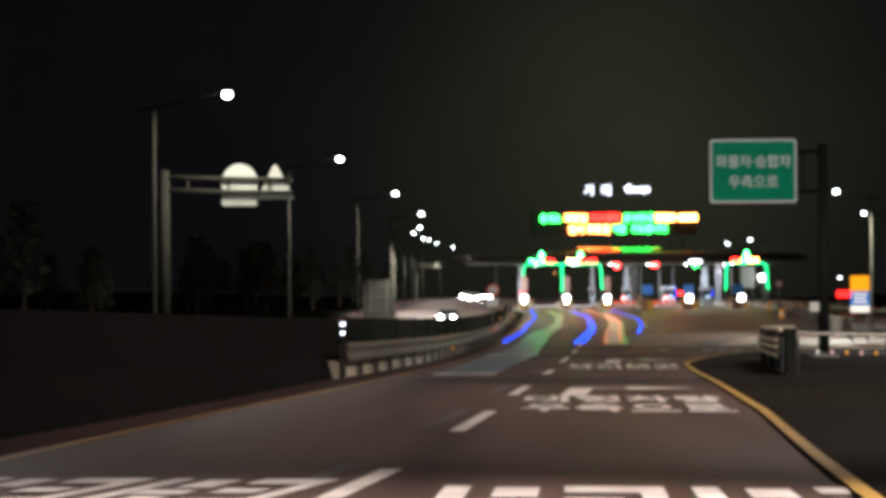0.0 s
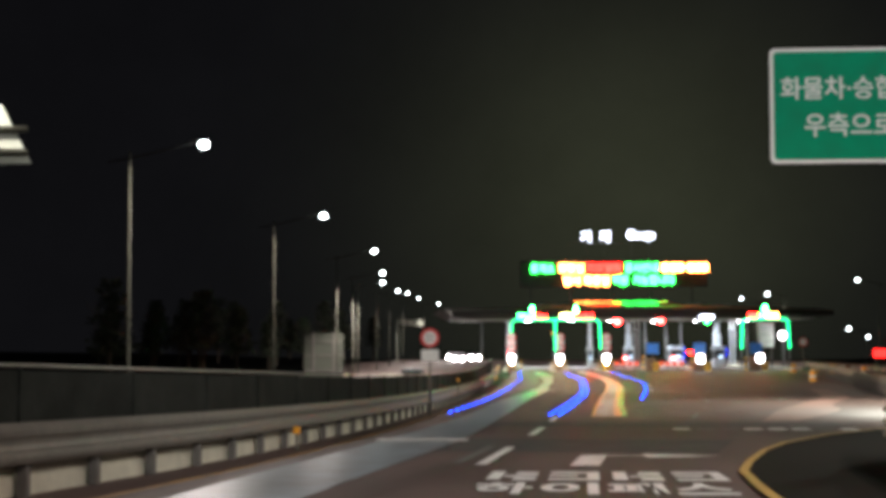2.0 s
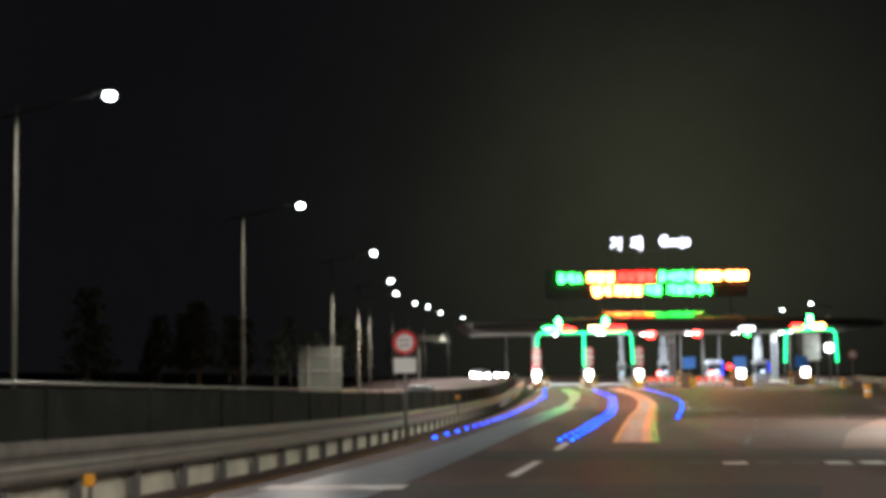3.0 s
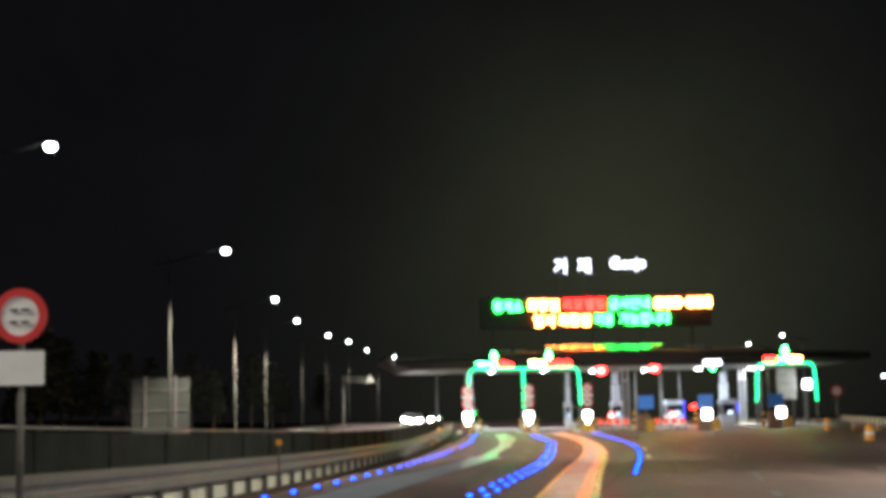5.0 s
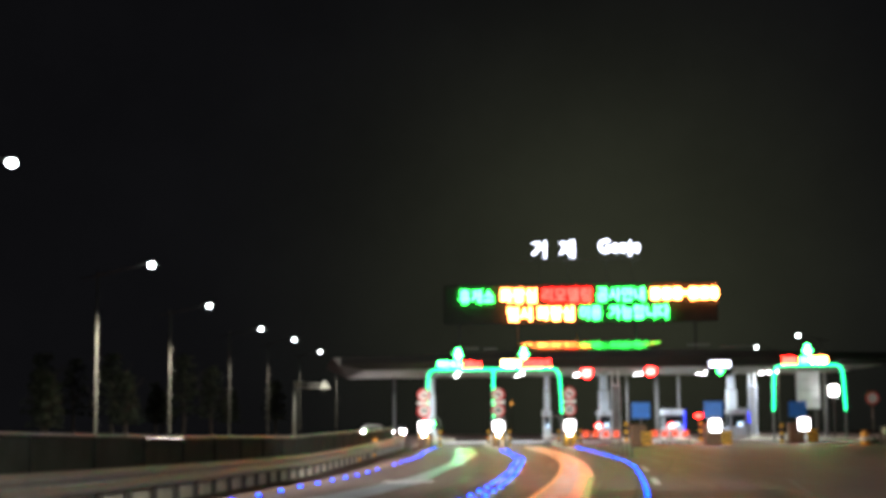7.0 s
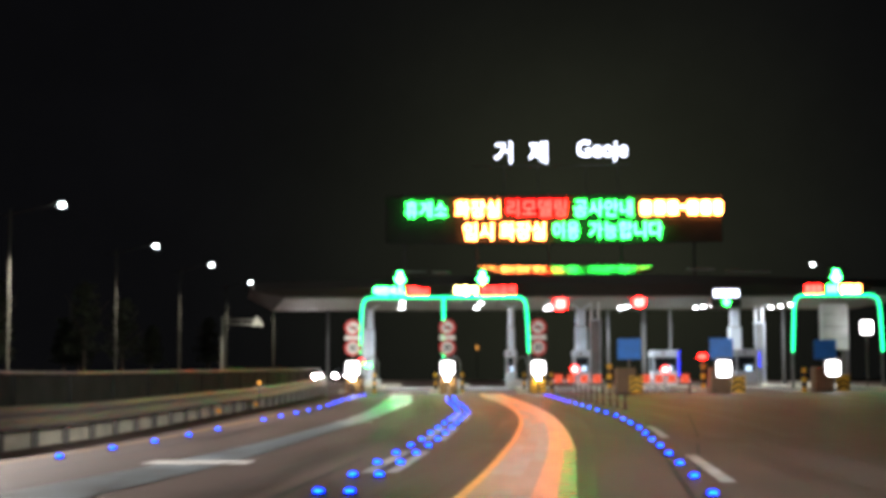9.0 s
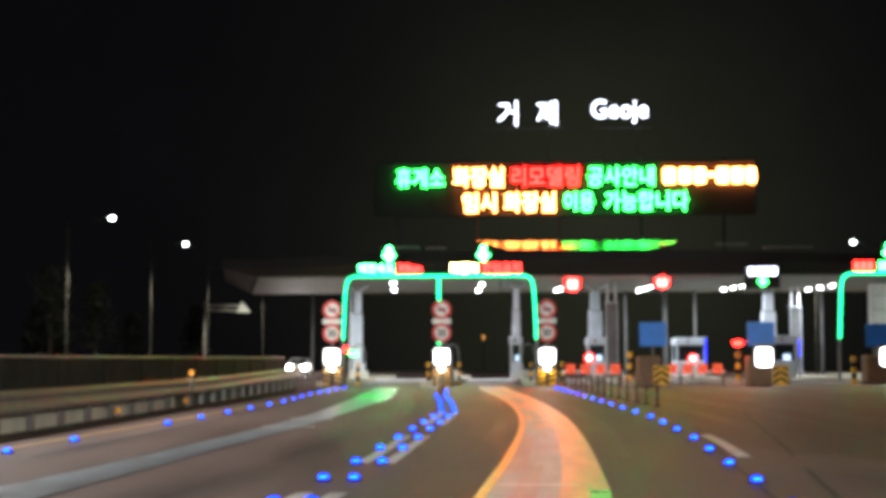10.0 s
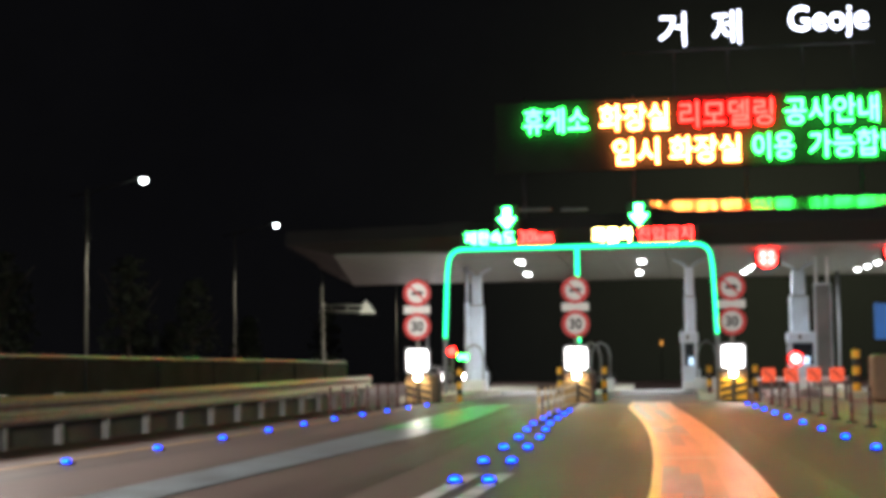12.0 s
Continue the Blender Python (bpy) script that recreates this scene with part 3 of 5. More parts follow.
# ---- blue road studs ----
def road_stud():
    t = thing("road_stud", (0, 0, 0), "low road stud with a lit blue lens", "road stud", "blue studs along the lanes")
    bm = B()
    box(bm, 0, 0, 0.015, 0.16, 0.16, 0.03, 0.008)
    part("stud_body", bm, M_BLACK, t)
    bm = B()
    bmesh.ops.create_uvsphere(bm, u_segments=12, v_segments=8, radius=1.0, matrix=Matrix.Translation((0, -0.04, 0.045)) @ Matrix.Diagonal((0.062, 0.05, 0.034, 1)))
    lens = part("stud_lens", bm, E_BLUE, t, "glowing blue lens", smooth=True)
    bm = B()
    box(bm, 0, -0.09, 0.05, 0.085, 0.012, 0.016, 0.004)
    part("stud_core", bm, E_CYAN, lens, "pale cyan core of the lens")
    return t


first = road_stud()
first.location = (curve_x(STUD_L, -121.75), -121.75, gz(-121.75) + 0.01)
for table, y0, y1, dx, step in ((STUD_L, -118.4, -9, 0, 3.23), (STUD_M, -124.6, -17, 0, 3.1), (STUD_M, -124.6, -17, 0.34, 3.1), (STUD_R, -97.0, -12, 0, 3.1)):
    y = y0
    while y < y1:
        if not (table is STUD_L and abs(y + 53.8) < 0.5):
            copy_thing(first, pose(curve_x(table, y) + dx, y, gz(y) + 0.01))
        y += step


# ---- median barrier ----
RAIL = [(-168.5, -7.25), (-155, -6.3), (-140, -5.85), (-125, -5.7), (-110, -5.7), (-80, -5.7), (-60, -5.75), (-35, -5.95), (-9.2, -6.45)]
W_SHAPE = [(0.0, 0.0), (0.035, 0.03), (0.05, 0.08), (0.045, 0.13), (0.01, 0.17), (0.0, 0.22), (0.01, 0.27), (0.045, 0.32), (0.05, 0.38), (0.02, 0.43), (0.0, 0.46)]


def beam(parent, pts, z0, towards, shape=W_SHAPE, name="rail_beam", material=M_STEEL):
    """A corrugated beam along points x, y, with its face on the side towards."""
    bm = B()
    rows = []
    for i, (x, y, z) in enumerate(pts):
        a, b = Vector(pts[max(i - 1, 0)][:2]), Vector(pts[min(i + 1, len(pts) - 1)][:2])
        d = (b - a).normalized()
        nrm = Vector((d.y, -d.x)) * towards
        front = [bm.verts.new((x + nrm.x * (0.1 + o), y + nrm.y * (0.1 + o), z + z0 + h)) for o, h in shape]
        back = [bm.verts.new((x + nrm.x * (0.094 + o), y + nrm.y * (0.094 + o), z + z0 + h)) for o, h in shape]
        rows.append(front + back[::-1])
    for a, b in zip(rows, rows[1:]):
        for k in range(len(a)):
            bm.faces.new((a[k], a[(k + 1) % len(a)], b[(k + 1) % len(a)], b[k]))
    bm.faces.new(rows[0])
    bm.faces.new(list(reversed(rows[-1])))
    return part(name, bm, material, parent, smooth=False)


median = thing("median_guardrail", (0, 0, 0), "galvanised corrugated guardrail on close steel posts beside the lanes", "guardrail")
y = -168.5
while y < -9.3:
    y1 = min(y + 4.2, -9.2)
    pts = []
    for k in range(3):
        yy = y + (y1 - y) * k / 2
        pts.append((curve_x(RAIL, yy), yy, gz(yy) + max(0, (yy + 35) / 26) * 0.18))
    beam(median, pts, 0.36, 1)
    y = y1
bm = B()
box(bm, 0, 0, 0.39, 0.12, 0.14, 0.78, 0.01)
post0 = part("rail_post", bm, M_POST, median, at=(curve_x(RAIL, -168.4), -168.4, gz(-168.4)))
y = -168.4 + 2.1
while y < -9.2:
    if y < -38.4:
        share("rail_post", post0, median, (curve_x(RAIL, y), y, gz(y)))
    y += 2.1
bm = B()
box(bm, 0, 0, 0.42, 0.13, 0.14, 0.84, 0.01)
post1 = part("rail_post", bm, M_CONC, median, "pale concrete post", at=(curve_x(RAIL, -37.6), -37.6, 0))
y = -35.5
while y < -9.2:
    share("rail_post", post1, median, (curve_x(RAIL, y), y, 0))
    y += 2.1
# low kerb wall under the rail: pale at first, mossy near the gate
def kerb_wall(y0, y1, material, label):
    bm = B()
    rows = []
    n = int((y1 - y0) / 3)
    for i in range(n + 1):
        y = y0 + (y1 - y0) * i / n
        x = curve_x(RAIL, y) - 0.22
        rows.append([bm.verts.new((x + dx, y, gz(y) + h)) for dx, h in ((0.13, 0.0), (0.10, 0.40), (-0.2, 0.40), (-0.25, 0.0))])
    for a, b in zip(rows, rows[1:]):
        for k in range(3):
            bm.faces.new((a[k], a[k + 1], b[k + 1], b[k]))
    bm.faces.new(rows[0])
    bm.faces.new(list(reversed(rows[-1])))
    tagged(mesh_ob("median_kerb_wall", bm, material), label, "kerb wall", kind="structure")


kerb_wall(-168.6, -39.0, M_WALLP, "low pale concrete kerb wall behind the guardrail posts")
kerb_wall(-38.9, -9.6, M_MOSS, "low mossy concrete kerb wall behind the guardrail posts")

# screen fence behind the guardrail
fence = thing("median_screen_fence", (0, 0, 0), "dark low screen fence with a pale top pipe behind the guardrail", "fence")
FX = -0.75


def fence_run(y0, y1):
    bm = B()
    pa, pb = [(curve_x(RAIL, y) + FX, y, gz(y)) for y in (y0, y1)]
    q = [bm.verts.new((p[0] + dx, p[1], p[2] + h)) for p in (pa, pb) for dx in (0, -0.03) for h in (0.45, 1.40)]
    for f in ((0, 1, 5, 4), (2, 6, 7, 3), (1, 3, 7, 5), (0, 4, 6, 2), (0, 2, 3, 1), (4, 5, 7, 6)):
        bm.faces.new([q[i] for i in f])
    part("fence_panel", bm, M_SCREEN, fence)
    bm = B()
    tube(bm, [(pa[0], pa[1], pa[2] + 1.46), (pb[0], pb[1], pb[2] + 1.46)], 0.024, 8)
    part("top_pipe", bm, M_PIPE, fence, "pale steel top pipe")


y = -164.5
while y < -9.3:
    fence_run(y, min(y + 4.0, -9.2))
    y += 4.0
bm = B()
box(bm, 0, 0, 0.72, 0.07, 0.07, 1.43, 0.008)
fpost = part("fence_post", bm, M_SCREEN, fence, at=(curve_x(RAIL, -164.5) + FX, -164.5, gz(-164.5)))
y = -160.5
while y < -9.0:
    share("fence_post", fpost, fence, (curve_x(RAIL, y) + FX, y, gz(y)))
    y += 4.0
share("fence_post", fpost, fence, (curve_x(RAIL, -9.2) + FX, -9.2, 0))

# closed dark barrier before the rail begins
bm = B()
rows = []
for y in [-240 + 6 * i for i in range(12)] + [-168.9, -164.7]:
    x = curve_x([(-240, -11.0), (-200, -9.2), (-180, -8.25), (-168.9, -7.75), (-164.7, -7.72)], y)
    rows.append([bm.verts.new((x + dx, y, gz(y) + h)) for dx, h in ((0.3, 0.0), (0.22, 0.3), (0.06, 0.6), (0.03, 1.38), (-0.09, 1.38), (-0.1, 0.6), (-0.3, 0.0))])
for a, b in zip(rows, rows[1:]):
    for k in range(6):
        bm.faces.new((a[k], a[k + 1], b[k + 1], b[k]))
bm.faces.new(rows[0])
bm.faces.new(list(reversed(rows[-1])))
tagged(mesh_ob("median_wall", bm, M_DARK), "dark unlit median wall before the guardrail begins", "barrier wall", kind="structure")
marker = thing("end_marker", (-7.15, -169.1, gz(-169)), "small white reflector marker on the end of the median wall", "marker")
bm = B()
box(bm, 0, 0, 0.65, 0.06, 0.06, 1.3, 0.01)
part("marker_post", bm, M_BLACK, marker)
for h in (1.05, 1.25):
    bm = B()
    box(bm, 0, -0.05, h, 0.09, 0.03, 0.04, 0.01)
    part("marker_lamp", bm, E_WHITE, marker, "lit white marker lamp")


# small orange reflectors on the rail and the road edge
def reflector(x, y, h):
    t = thing("rail_reflector", (x, y, gz(y)), "small amber reflector on the guardrail", "reflector", "rail reflectors")
    bm = B()
    box(bm, 0, 0, h / 2 + 0.02, 0.05, 0.03, h + 0.04, 0.006)
    part("reflector_stem", bm, M_POST, t)
    bm = B()
    box(bm, 0, -0.03, h, 0.14, 0.03, 0.14, 0.02)
    part("lens", bm, M_SIGNO, t, "amber lens")


for y, h in ((-149.9, 0.36), (-105.2, 1.15), (-47.2, 0.2), (-39.4, 0.21), (-38.6, 1.0)):
    reflector(curve_x(RAIL, y) + 0.32, y, h)


# ---- right-hand guardrails ----
def rail_along(name, pts, z0, label, towards, shape=W_SHAPE, material=M_STEEL, every=2.2):
    t = thing(name, (0, 0, 0), label, "guardrail")
    fine = []
    for (xa, ya), (xb, yb) in zip(pts, pts[1:]):
        n = max(1, int(math.hypot(xb - xa, yb - ya) / 2.0))
        fine += [(xa + (xb - xa) * i / n, ya + (yb - ya) * i / n) for i in range(n)]
    fine.append(pts[-1])
    for i in range(0, len(fine) - 1, 2):
        seg = [(x, y, gz(y)) for x, y in fine[i:i + 3]]
        if len(seg) > 1:
            beam(t, seg, z0, towards, shape, material=material)
    bm = B()
    box(bm, 0, 0, (z0 + 0.45) / 2, 0.12, 0.12, z0 + 0.45, 0.01)
    p0 = part("rail_post", bm, M_POST, t, at=(fine[0][0], fine[0][1], gz(fine[0][1])))
    for x, y in fine[1:]:
        share("rail_post", p0, t, (x, y, gz(y)))
    return t


BAND = [(0.0, 0.0), (0.05, 0.025), (0.055, 0.06), (0.05, 0.095), (0.0, 0.12)]
# the cream carries pale-gold lamplight that misses these rail faces
nose_rail = thing("merge_guardrail", (0, 0, 0), "cream guardrail of three bands along the merge nose", "guardrail")
NOSE_RAIL = [(2.95, -167), (3.35, -162.5), (3.8, -158), (4.25, -154.6), (4.75, -153.2), (5.6, -152.6)]
for z0 in (0.42, 0.60, 0.78):
    for a, b in zip(NOSE_RAIL, NOSE_RAIL[1:]):
        beam(nose_rail, [(x, y, gz(y)) for x, y in (a, b)], z0, -1, BAND, material=M_CREAM)
for x, y in ((2.97, -166.8), (3.35, -162.5), (3.8, -158), (4.25, -154.6), (5.5, -152.7)):
    bm = B()
    box(bm, 0, 0, 0.45, 0.1, 0.1, 0.9, 0.01)
    part("rail_post", bm, M_BLACK, nose_rail, at=(x, y, gz(y)))
bm = B()
tube(bm, [(x, y, gz(y) + 1.1) for x, y in ((2.9, -167), (3.35, -162.5), (3.8, -158), (4.25, -154.6), (4.75, -153.2), (5.6, -152.6))], 0.04, 8)
part("top_pipe", bm, M_CREAM, nose_rail, "pale steel top pipe")
for x, y in ((3.12, -165), (3.5, -161), (3.9, -157), (4.3, -154.4)):
    bm = B()
    tube(bm, [(x, y, gz(y) + 0.3), (x, y, gz(y) + 1.1)], 0.035, 8)
    part("pipe_post", bm, M_BLACK, nose_rail)
# dark sheets added behind the bands, to hide the lit plaza
for (xa, ya), (xb, yb) in zip(NOSE_RAIL, NOSE_RAIL[1:]):
    d = Vector((xb - xa, yb - ya)).normalized()
    ox, oy = d.y * 0.09, -d.x * 0.09
    bm = B()
    low = [bm.verts.new((x + ox + k * d.y, y + oy - k * d.x, gz(y) + h)) for k in (0.0, 0.02) for x, y, h in ((xa, ya, 0.06), (xb, yb, 0.06), (xb, yb, 1.05), (xa, ya, 1.05))]
    for f in ((0, 1, 2, 3), (7, 6, 5, 4), (0, 4, 5, 1), (1, 5, 6, 2), (2, 6, 7, 3), (3, 7, 4, 0)):
        bm.faces.new([low[i] for i in f])
    part("dark_backing", bm, M_SCREEN, nose_rail, "added dark sheet for the darkness behind the bands")
cross = thing("verge_fence", (3.1, -168.0, gz(-168)), "dark low fence with a pale top pipe across the verge", "fence")
bm = B()
tube(bm, [(0, 0, 1.02), (6.2, -0.4, 0.9), (14, -1.5, 0.8)], 0.035, 8)
part("top_pipe", bm, M_STEEL, cross, "pale steel top pipe")
bm = B()
tube(bm, [(0, 0, 0.58), (6.2, -0.4, 0.5), (14, -1.5, 0.4)], 0.03, 8)
part("lower_pipe", bm, M_BLACK, cross)
for k in range(8):
    bm = B()
    box(bm, 2.0 * k, -0.02 - 0.1 * k, 0.42, 0.07, 0.07, 0.95 - 0.02 * k, 0.008)
    part("fence_post", bm, M_BLACK, cross)
for k in range(12):
    bm = B()
    box(bm, 0.45 + 0.32 * k, -0.05 - 0.024 * k, 0.60 - 0.006 * k, 0.06, 0.03, 0.10, 0.012)
    part("reflector", bm, (M_SIGNW, M_REFLECT, M_SIGNO)[(0, 1, 2, 1, 2, 2, 0, 1, 2, 0, 1, 0)[k]], cross, "small reflector")
for k in range(5):
    bm = B()
    box(bm, 0.9 + 0.75 * k, -0.07 - 0.05 * k, 0.985 - 0.012 * k, 0.10, 0.03, 0.05, 0.012)
    part("reflector", bm, M_REFLECT, cross, "small pink reflector")
rail_along("plaza_guardrail", [(26.5, -15), (25.2, -35), (22.6, -60), (19.6, -82), (17.2, -100), (15.6, -112)], 0.75, "cream guardrail curving along the far side of the plaza", -1, material=M_CREAM)
rail_along("plaza_guardrail", [(29, -14), (30.5, -26), (33, -40), (37, -54)], 0.45, "weathered guardrail beside the outer lane", -1)


# ---- street lamps ----
def street_lamp(x, y, z, reach, light=0.0, group="street lamps along the opposite road", cone=150, warm=(1.0, 0.91, 0.84), lean=22):
    base = gz(y)
    t = thing("street_lamp", (x - reach, y, base), "tall pale tapered street lamp with one lit arm", "street lamp", group)
    h = z - base
    bm = B()
    tube(bm, [(0, 0, 0.0), (0, 0, 0.5), (0, 0, h - 0.25)], [0.085, 0.075, 0.045], 12)
    part("pole", bm, M_POLE, t, smooth=True)
    bm = B()
    box(bm, 0, 0, 0.06, 0.42, 0.42, 0.12, 0.02)
    part("base_plate", bm, M_STEEL, t)
    bm = B()
    box(bm, 0, -0.12, 0.9, 0.14, 0.03, 0.5, 0.01)
    part("hatch", bm, M_ARM, t, "small dark service hatch")
    bm = B()
    s = 1 if reach > 0 else -1
    tube(bm, [(-s * 0.8, 0, h - 0.62), (0, 0, h - 0.5), (reach * 0.5, 0, h - 0.2), (reach - s * 0.4, 0, h + 0.0)], [0.025, 0.045, 0.04, 0.035], 8)
    part("arm", bm, M_ARM, t, smooth=True)
    bm = B()
    box(bm, reach - s * 0.16, 0, h + 0.09, 0.62, 0.26, 0.10, 0.04)
    head = part("lamp_head", bm, M_ARM, t, "dark flat lamp head")
    bm = B()
    bmesh.ops.create_uvsphere(bm, u_segments=16, v_segments=10, radius=0.17, matrix=Matrix.Translation((reach, -0.02, h - 0.04)) @ Matrix.Diagonal((1.0, 0.9, 0.8, 1)))
    part("lens", bm, E_LAMP, head, "glowing white lens", smooth=True)
    if light:
        d = bpy.data.lights.new("street_light", "SPOT")
        d.energy, d.color, d.shadow_soft_size, d.spot_size, d.spot_blend = LAMP * light, warm, 0.25, radians(cone), 0.35
        new("street_light", d).matrix_world = look((x, y - 0.05, z - 0.3), (x + s * math.tan(radians(lean)), y - 0.04, z - 1.3))
    return t


for x, y, z in ((-14.2, -224, 12.9), (-14.0, -199, 12.2), (-13.9, -175, 11.6)):
    street_lamp(x, y, z, 2.6, 0.0 if y < -190 else 0.12, cone=172, lean=0)
for x, y, z in ((-13.71, -150.57, 11.09), (-12.86, -127.43, 10.58), (-12.61, -101.14, 10.23), (-12.98, -74.97, 9.89), (-15.27, -48.63, 9.52),
                (-18.3, -20.93, 9.71), (-19.04, 3.06, 9.61), (-20.14, 28.27, 10.05)):
    street_lamp(x, y, z, 2.6, (0.25 if y < -140 else 0.4 if y < -80 else 1.8 if y < -60 else 4.0 if y < -40 else 2.8) if y < 0 else 0.8, cone=172 if y < -90 else 148, lean=0 if y < -90 else 23)
for x, y, z in ((-20.6, 51.2, 9.9), (-19.0, 72, 9.6)):
    street_lamp(x, y, z, 2.4, 0.8)
HEAD, PLAZA = (1.0, 0.80, 0.72), (1.0, 0.97, 0.84)
# the first three lamps are added out of view, in place of headlights
for x, y, z, k, cone, warm in ((3.5, -199, 12.6, 2.7, 78, HEAD), (6.5, -178, 12.4, 1.1, 110, HEAD), (10.0, -158, 11.9, 0.35, 120, HEAD), (17.0, -128, 11.2, 1.0, 150, PLAZA), (16.2, -105, 9.94, 2.0, 150, PLAZA),
                               (27.73, -58.6, 10.32, 0.35, 150, PLAZA), (31.4, -19.5, 9.8, 0, 150, HEAD), (37.7, 17.4, 4.9, 0, 150, HEAD), (42.1, 26.6, 3.9, 0, 150, HEAD),
                               (28.7, 26.0, 9.7, 0.9, 150, PLAZA), (27.6, 44.6, 9.5, 0.9, 150, PLAZA)):
    street_lamp(x, y, z, -2.2, k, "street lamps beside the merging road", cone, warm, 24 if y < -120 else 10)


def fill_spot(eye, aim, power, cone):
    """An added spot at a lamp head, standing in for headlights on gate, rail and signs."""
    d = bpy.data.lights.new("headlight_fill", "SPOT")
    d.energy, d.color, d.spot_size, d.spot_blend, d.shadow_soft_size = power, (1.0, 0.97, 0.95), radians(cone), 0.7, 0.3
    new("headlight_fill", d).matrix_world = look(eye, aim)


fill_spot((27.7, -58.7, 10.0), (6, -4, 4.0), FILL * 0.45, 28)
fill_spot((-13.0, -75.1, 9.6), (5, -6, 3.4), FILL * 0.65, 28)
fill_spot((16.2, -105.1, 9.6), (-3.0, -52, 0.4), FILL * 2.0, 24)
fill_spot((6.5, -178.1, 12.1), (3.5, -145, 5.5), FILL * 0.26, 80)


# ---- signs ----
def cantilever(name, x_pole, y, z_bars, x_end, label, thick=0.2, paint=M_POLE):
    base = gz(y)
    t = thing(name, (x_pole, y, base), label, "gantry sign")
    h = max(z_bars) - base
    bm = B()
    tube(bm, [(0, 0, 0), (0, 0, h + 0.25)], [thick, thick * 0.8], 14)
    part("pole", bm, paint, t, smooth=True)
    bm = B()
    box(bm, 0, 0, 0.08, 0.9, 0.9, 0.16, 0.03)
    part("base_plate", bm, M_CONC, t)
    for z in z_bars:
        bm = B()
        tube(bm, [(0, 0, z - base), (x_end - x_pole, 0, z - base - 0.12)], [0.09, 0.07], 10)
        part("arm", bm, paint, t, smooth=True)
    n = 3
    for i in range(n):
        xx = (x_end - x_pole) * (0.18 + 0.32 * i)
        bm = B()
        tube(bm, [(xx, 0, min(z_bars) - base), (xx, 0, max(z_bars) - base)], 0.045, 8)
        part("strut", bm, paint, t)
    return t


back = cantilever("gantry_sign", -16.6, -147.9, (8.32, 7.84), -11.85, "cantilever sign mast showing pale sign backs")
dx, zb = 16.6, gz(-147.9)
bm = B()
slab(bm, [(dx - 13.2, 7.5 - zb), (dx - 11.8, 7.5 - zb), (dx - 12.45, 8.75 - zb), (dx - 12.57, 8.75 - zb)], 0.12, 0.16)
part("triangle_plate", bm, M_SIGNBACK, back, "pale back of a triangular sign")
bm = B()
slab(bm, ring(36, 0.68, dx - 13.85, 8.12 - zb), 0.12, 0.16)
part("round_plate", bm, M_SIGNBACK, back, "pale back of a round sign")
bm = B()
slab(bm, round_rect(1.3, 0.62, 0.05, dx - 13.85, 7.58 - zb), 0.165, 0.2)
part("lower_plate", bm, M_SIGNBACK, back, "pale back of a lower plate")

gs = cantilever("gantry_sign", 7.25, -148.8, (9.0, 7.6), 3.5, "green overhead direction sign on a dark cantilever mast", 0.2, M_ARM)
dx, zb = -7.25, gz(-148.8)
bm = B()
slab(bm, round_rect(3.02, 2.24, 0.1, 4.78 + dx, 8.3 - zb), -0.30, -0.24)
part("rim", bm, M_SIGNW, gs, "white border of the sign")
bm = B()
slab(bm, round_rect(2.88, 2.10, 0.08, 4.78 + dx, 8.3 - zb), -0.32, -0.296)
part("panel", bm, M_SIGNG, gs, "green reflective face")
bm = B()
slab(bm, round_rect(0.32, 0.34, 0.03, -0.38, 3.5 - zb), -0.34, -0.30)
part("mast_plate", bm, M_SIGNW, gs, "small white plate clamped to the mast")
bm = B()
tube(bm, [(-0.38, -0.29, 3.5 - zb), (0, -0.1, 3.5 - zb)], 0.03, 8)
part("plate_clamp", bm, M_ARM, gs)
word("lettering", "화물차·승합차", M_SIGNW, gs, 4.78 + dx, 8.64 - zb, 0.44, -0.325, 2.62, 0.012, 0.01, "white lettering")
word("lettering", "우측으로", M_SIGNW, gs, 4.78 + dx, 7.92 - zb, 0.46, -0.325, 1.72, 0.012, 0.01, "white lettering")

far = cantilever("gantry_sign", -24.6, 57.8, (6.5, 6.05), -20.6, "distant cantilever sign mast with a pale triangular plate", 0.12, M_SIGNBACK)
bm = B()
slab(bm, [(3.05, 5.8), (4.35, 5.8), (3.55, 6.87)], -0.2, -0.15)
part("triangle_plate", bm, M_SIGNBACK, far, "pale back of a triangular sign")


def pole_sign(name, x, y, discs, r, label, plate=None, top=0.3):
    base = gz(y)
    t = thing(name, (x, y, base), label, "road sign")
    bm = B()
    tube(bm, [(0, 0.06, 0), (0, 0.06, max(discs) - base + top)], 0.045, 10)
    part("pole", bm, M_STEEL, t, smooth=True)
    for z in discs:
        bm = B()
        slab(bm, ring(36, r, 0, z - base), -0.01, 0.015)
        disc = part("sign_disc", bm, M_SIGNW, t, "white disc")
        bm = B()
        annulus(bm, r * 0.74, r * 1.02, -0.03, 0.02, 0, z - base)
        part("red_rim", bm, M_SIGNR, disc, "red rim")
    if plate:
        bm = B()
        slab(bm, round_rect(plate[1], plate[2], 0.03, 0, plate[0] - base), -0.015, 0.01)
        part("plate", bm, M_SIGNW, t, "white supplementary plate")
    return t


